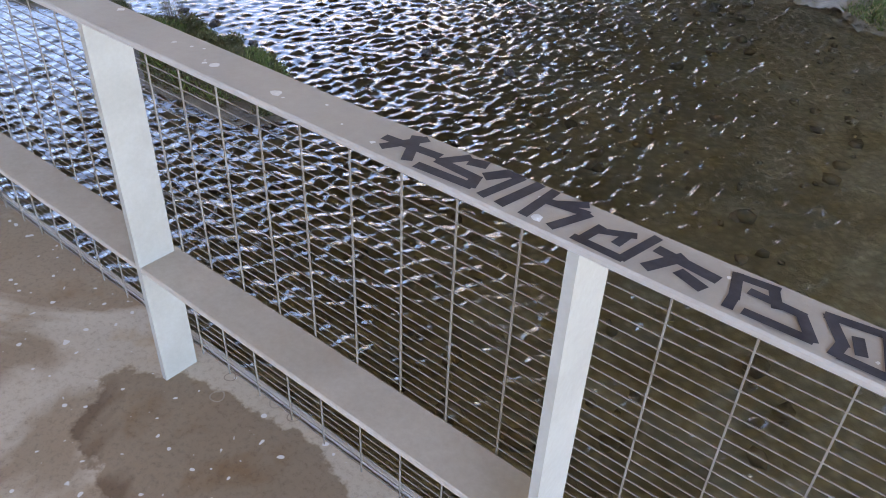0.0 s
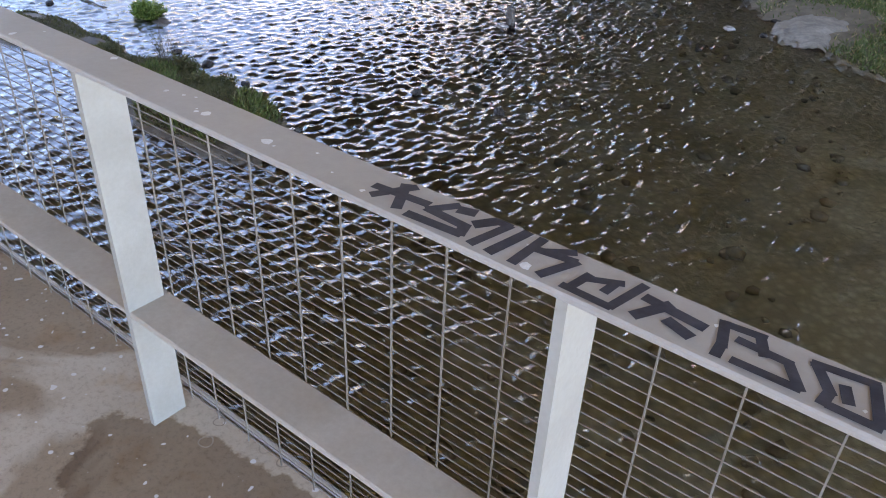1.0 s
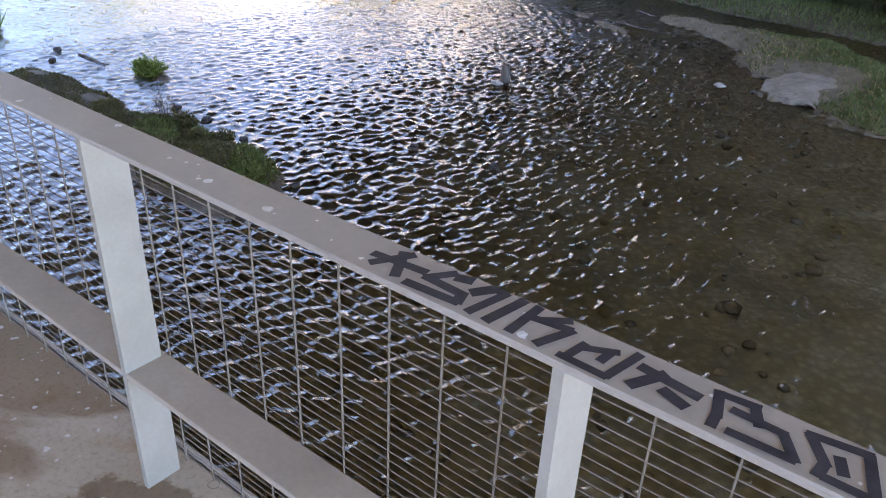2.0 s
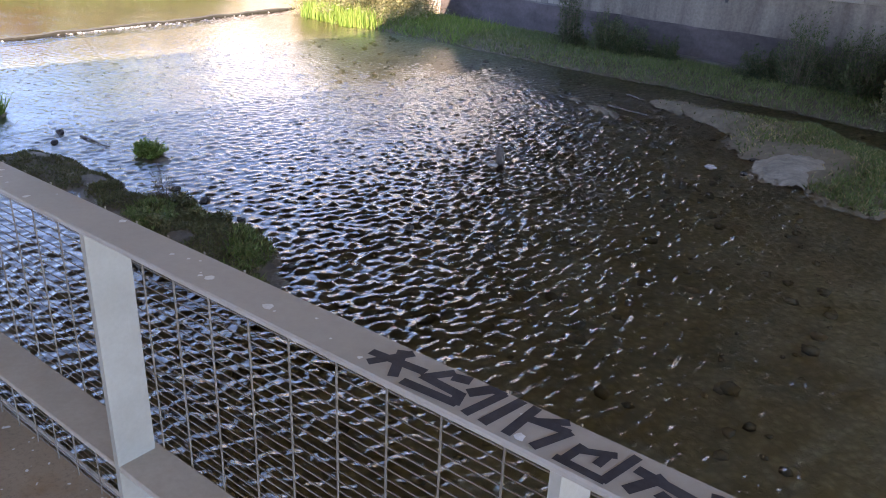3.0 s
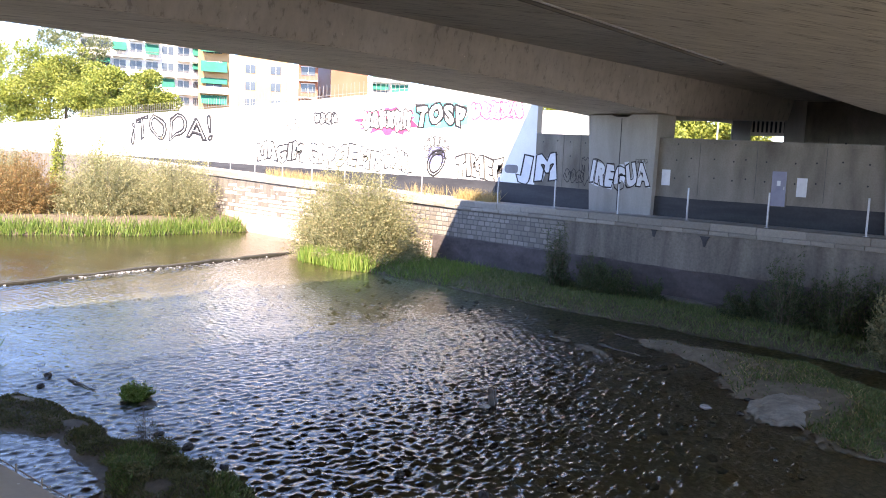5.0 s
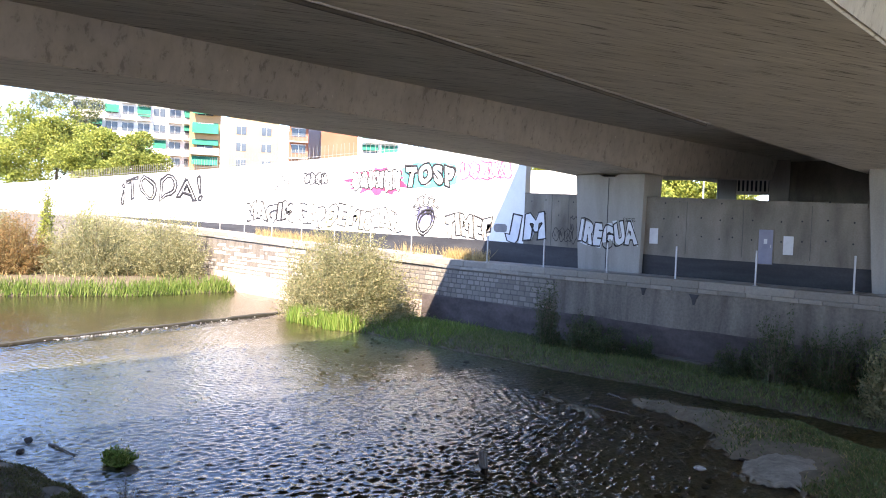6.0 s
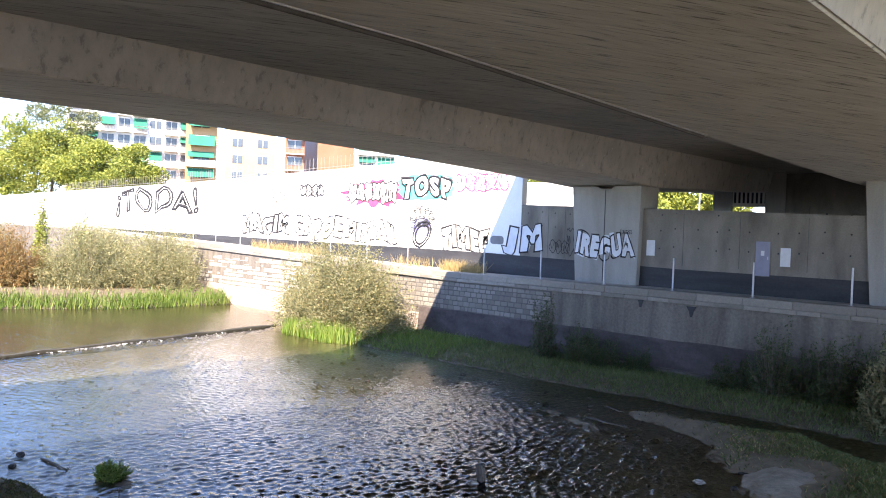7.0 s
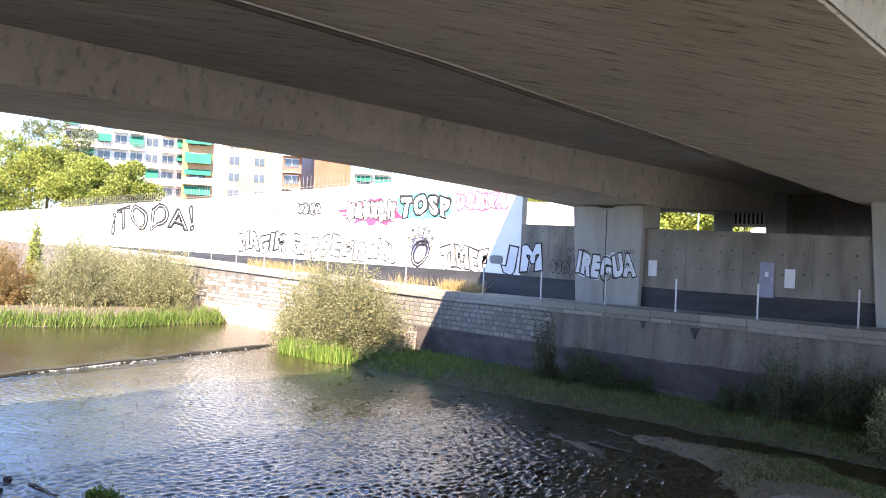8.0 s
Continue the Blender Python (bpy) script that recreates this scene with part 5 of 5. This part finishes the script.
for k in range(8):
    part("bar", boxed(-0.9 + 0.24 * k, -0.78 + 0.24 * k, -0.05, 0.05, 1.7, 2.35), M_FACADE, grille)
lamp = base("street_lamp", facing(19.6, 70, 2.5), "thin grey lamp post beyond the wall", "lamp post")
part("pole", tube(bmesh.new(), (0, 0, 0), (0, 0, 6), 0.07, 8, 0.05), M_GALV, lamp)

# ---- masonry of the river wall, stone by stone ----
STONE_MESH = []
for i in range(6):
    bm = bmesh.new()
    box(bm, -0.5, 0.5, -0.5, 0.5, -0.5, 0.5)
    bmesh.ops.bevel(bm, geom=bm.edges[:], offset=0.09, segments=1, affect="EDGES")
    for v in bm.verts:
        v.co += noise.noise_vector(v.co * 2 + Vector((i * 5, 0, 0))) * 0.07
    me = bpy.data.meshes.new("stone_block")
    bm.to_mesh(me)
    bm.free()
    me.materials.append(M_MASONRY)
    STONE_MESH.append(me)


def piece(name, x0, x1, z0, z1, proud, depth, rr):
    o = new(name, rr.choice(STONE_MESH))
    o.parent = river_wall
    zc = (z0 + z1) / 2
    y = face_y(zc) - proud + depth / 2
    o.matrix_basis = pose((x0 + x1) / 2, y, zc, -3.2) @ Matrix.Diagonal((x1 - x0, depth, z1 - z0, 1))


rr = random.Random(7)
z = -2.2
while z < -0.8:
    h = min(rr.uniform(0.20, 0.32), -0.76 - z)
    x = -9.4 + rr.uniform(0, 0.3)
    while x < 6.4:
        w = rr.uniform(0.26, 0.50)
        if rr.random() < 0.3 and h > 0.3:
            k = h * rr.uniform(0.4, 0.6)
            piece("stone_block", x, x + w - 0.045, z, z + k - 0.045, rr.uniform(0.02, 0.04), 0.12, rr)
            piece("stone_block", x, x + w - 0.045, z + k, z + h - 0.045, rr.uniform(0.02, 0.04), 0.12, rr)
        else:
            piece("stone_block", x, x + w - 0.045, z, z + h - 0.045, rr.uniform(0.02, 0.045), 0.12, rr)
        x += w
    z += h
M_COPING = by_piece([(0.0, (0.21, 0.195, 0.17)), (1.0, (0.31, 0.29, 0.255))], grain=9)("coping_stone")


def edge_blocks(name, length, y0, y1, dz0, dz1, x_from, x_to, seed):
    rr = random.Random(seed)
    data = {}
    x = x_from
    while x < x_to:
        w = round(length * rr.choice((0.85, 1.0, 1.15)), 2)
        if w not in data:
            bm = boxed(0.006, w - 0.006, y0, y1, dz0, dz1, 0.015)
            me = bpy.data.meshes.new(name)
            bm.to_mesh(me)
            bm.free()
            me.materials.append(M_COPING)
            data[w] = me
        o = new(name, data[w])
        o.parent = river_wall
        zz = ledge_z(-(x + w / 2))
        tilt = -math.degrees(math.atan(0.023)) if x + w < 0 else 0
        o.matrix_basis = pose(x, 0, zz + (0.0115 * w if x + w < 0 else 0) + rr.uniform(-0.008, 0.008), 0, -tilt, 0)
        x += w


edge_blocks("coping_stone", 1.9, 0.0, 0.68, -0.30, 0.0, -36, 30, 8)
edge_blocks("string_stone", 1.0, -0.05, 0.3, -0.47, -0.305, -36, 30, 9)

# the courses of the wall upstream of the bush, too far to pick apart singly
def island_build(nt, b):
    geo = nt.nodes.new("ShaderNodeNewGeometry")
    # Paler than the grey masonry: the full sun is put into these tones.
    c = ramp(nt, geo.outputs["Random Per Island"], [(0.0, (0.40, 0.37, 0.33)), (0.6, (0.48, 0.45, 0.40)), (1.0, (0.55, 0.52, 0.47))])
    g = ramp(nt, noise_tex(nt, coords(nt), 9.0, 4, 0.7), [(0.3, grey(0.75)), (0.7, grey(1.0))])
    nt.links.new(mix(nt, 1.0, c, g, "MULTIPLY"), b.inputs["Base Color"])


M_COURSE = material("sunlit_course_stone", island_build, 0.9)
rr = random.Random(12)
cells, faces = [], []
z = -2.55
while z < -0.7:
    h = rr.uniform(0.24, 0.36)
    x = -34 + rr.uniform(0, 0.4)
    while x < -9.6:
        w = rr.uniform(0.35, 0.8)
        x1, z1 = x + w - 0.04, z + h - 0.04
        if z1 < ledge_z(-x) - 0.52 and rr.random() < 0.93:
            n, p = len(cells), rr.uniform(0.012, 0.03)
            for zz in (z, z1):
                f = face_y(zz)
                cells += [(x, f + 0.02, zz), (x1, f + 0.02, zz), (x + 0.03, f - p, zz + (0.03 if zz == z else -0.03)), (x1 - 0.03, f - p, zz + (0.03 if zz == z else -0.03))]
            faces += [(n + 2, n + 3, n + 7, n + 6), (n, n + 1, n + 3, n + 2), (n + 6, n + 7, n + 5, n + 4), (n, n + 2, n + 6, n + 4), (n + 1, n + 5, n + 7, n + 3)]
        x += w
    z += h
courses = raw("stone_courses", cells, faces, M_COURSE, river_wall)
tagged(courses, "courses of river wall stone, coloured pale for full sun", kind="stuff")
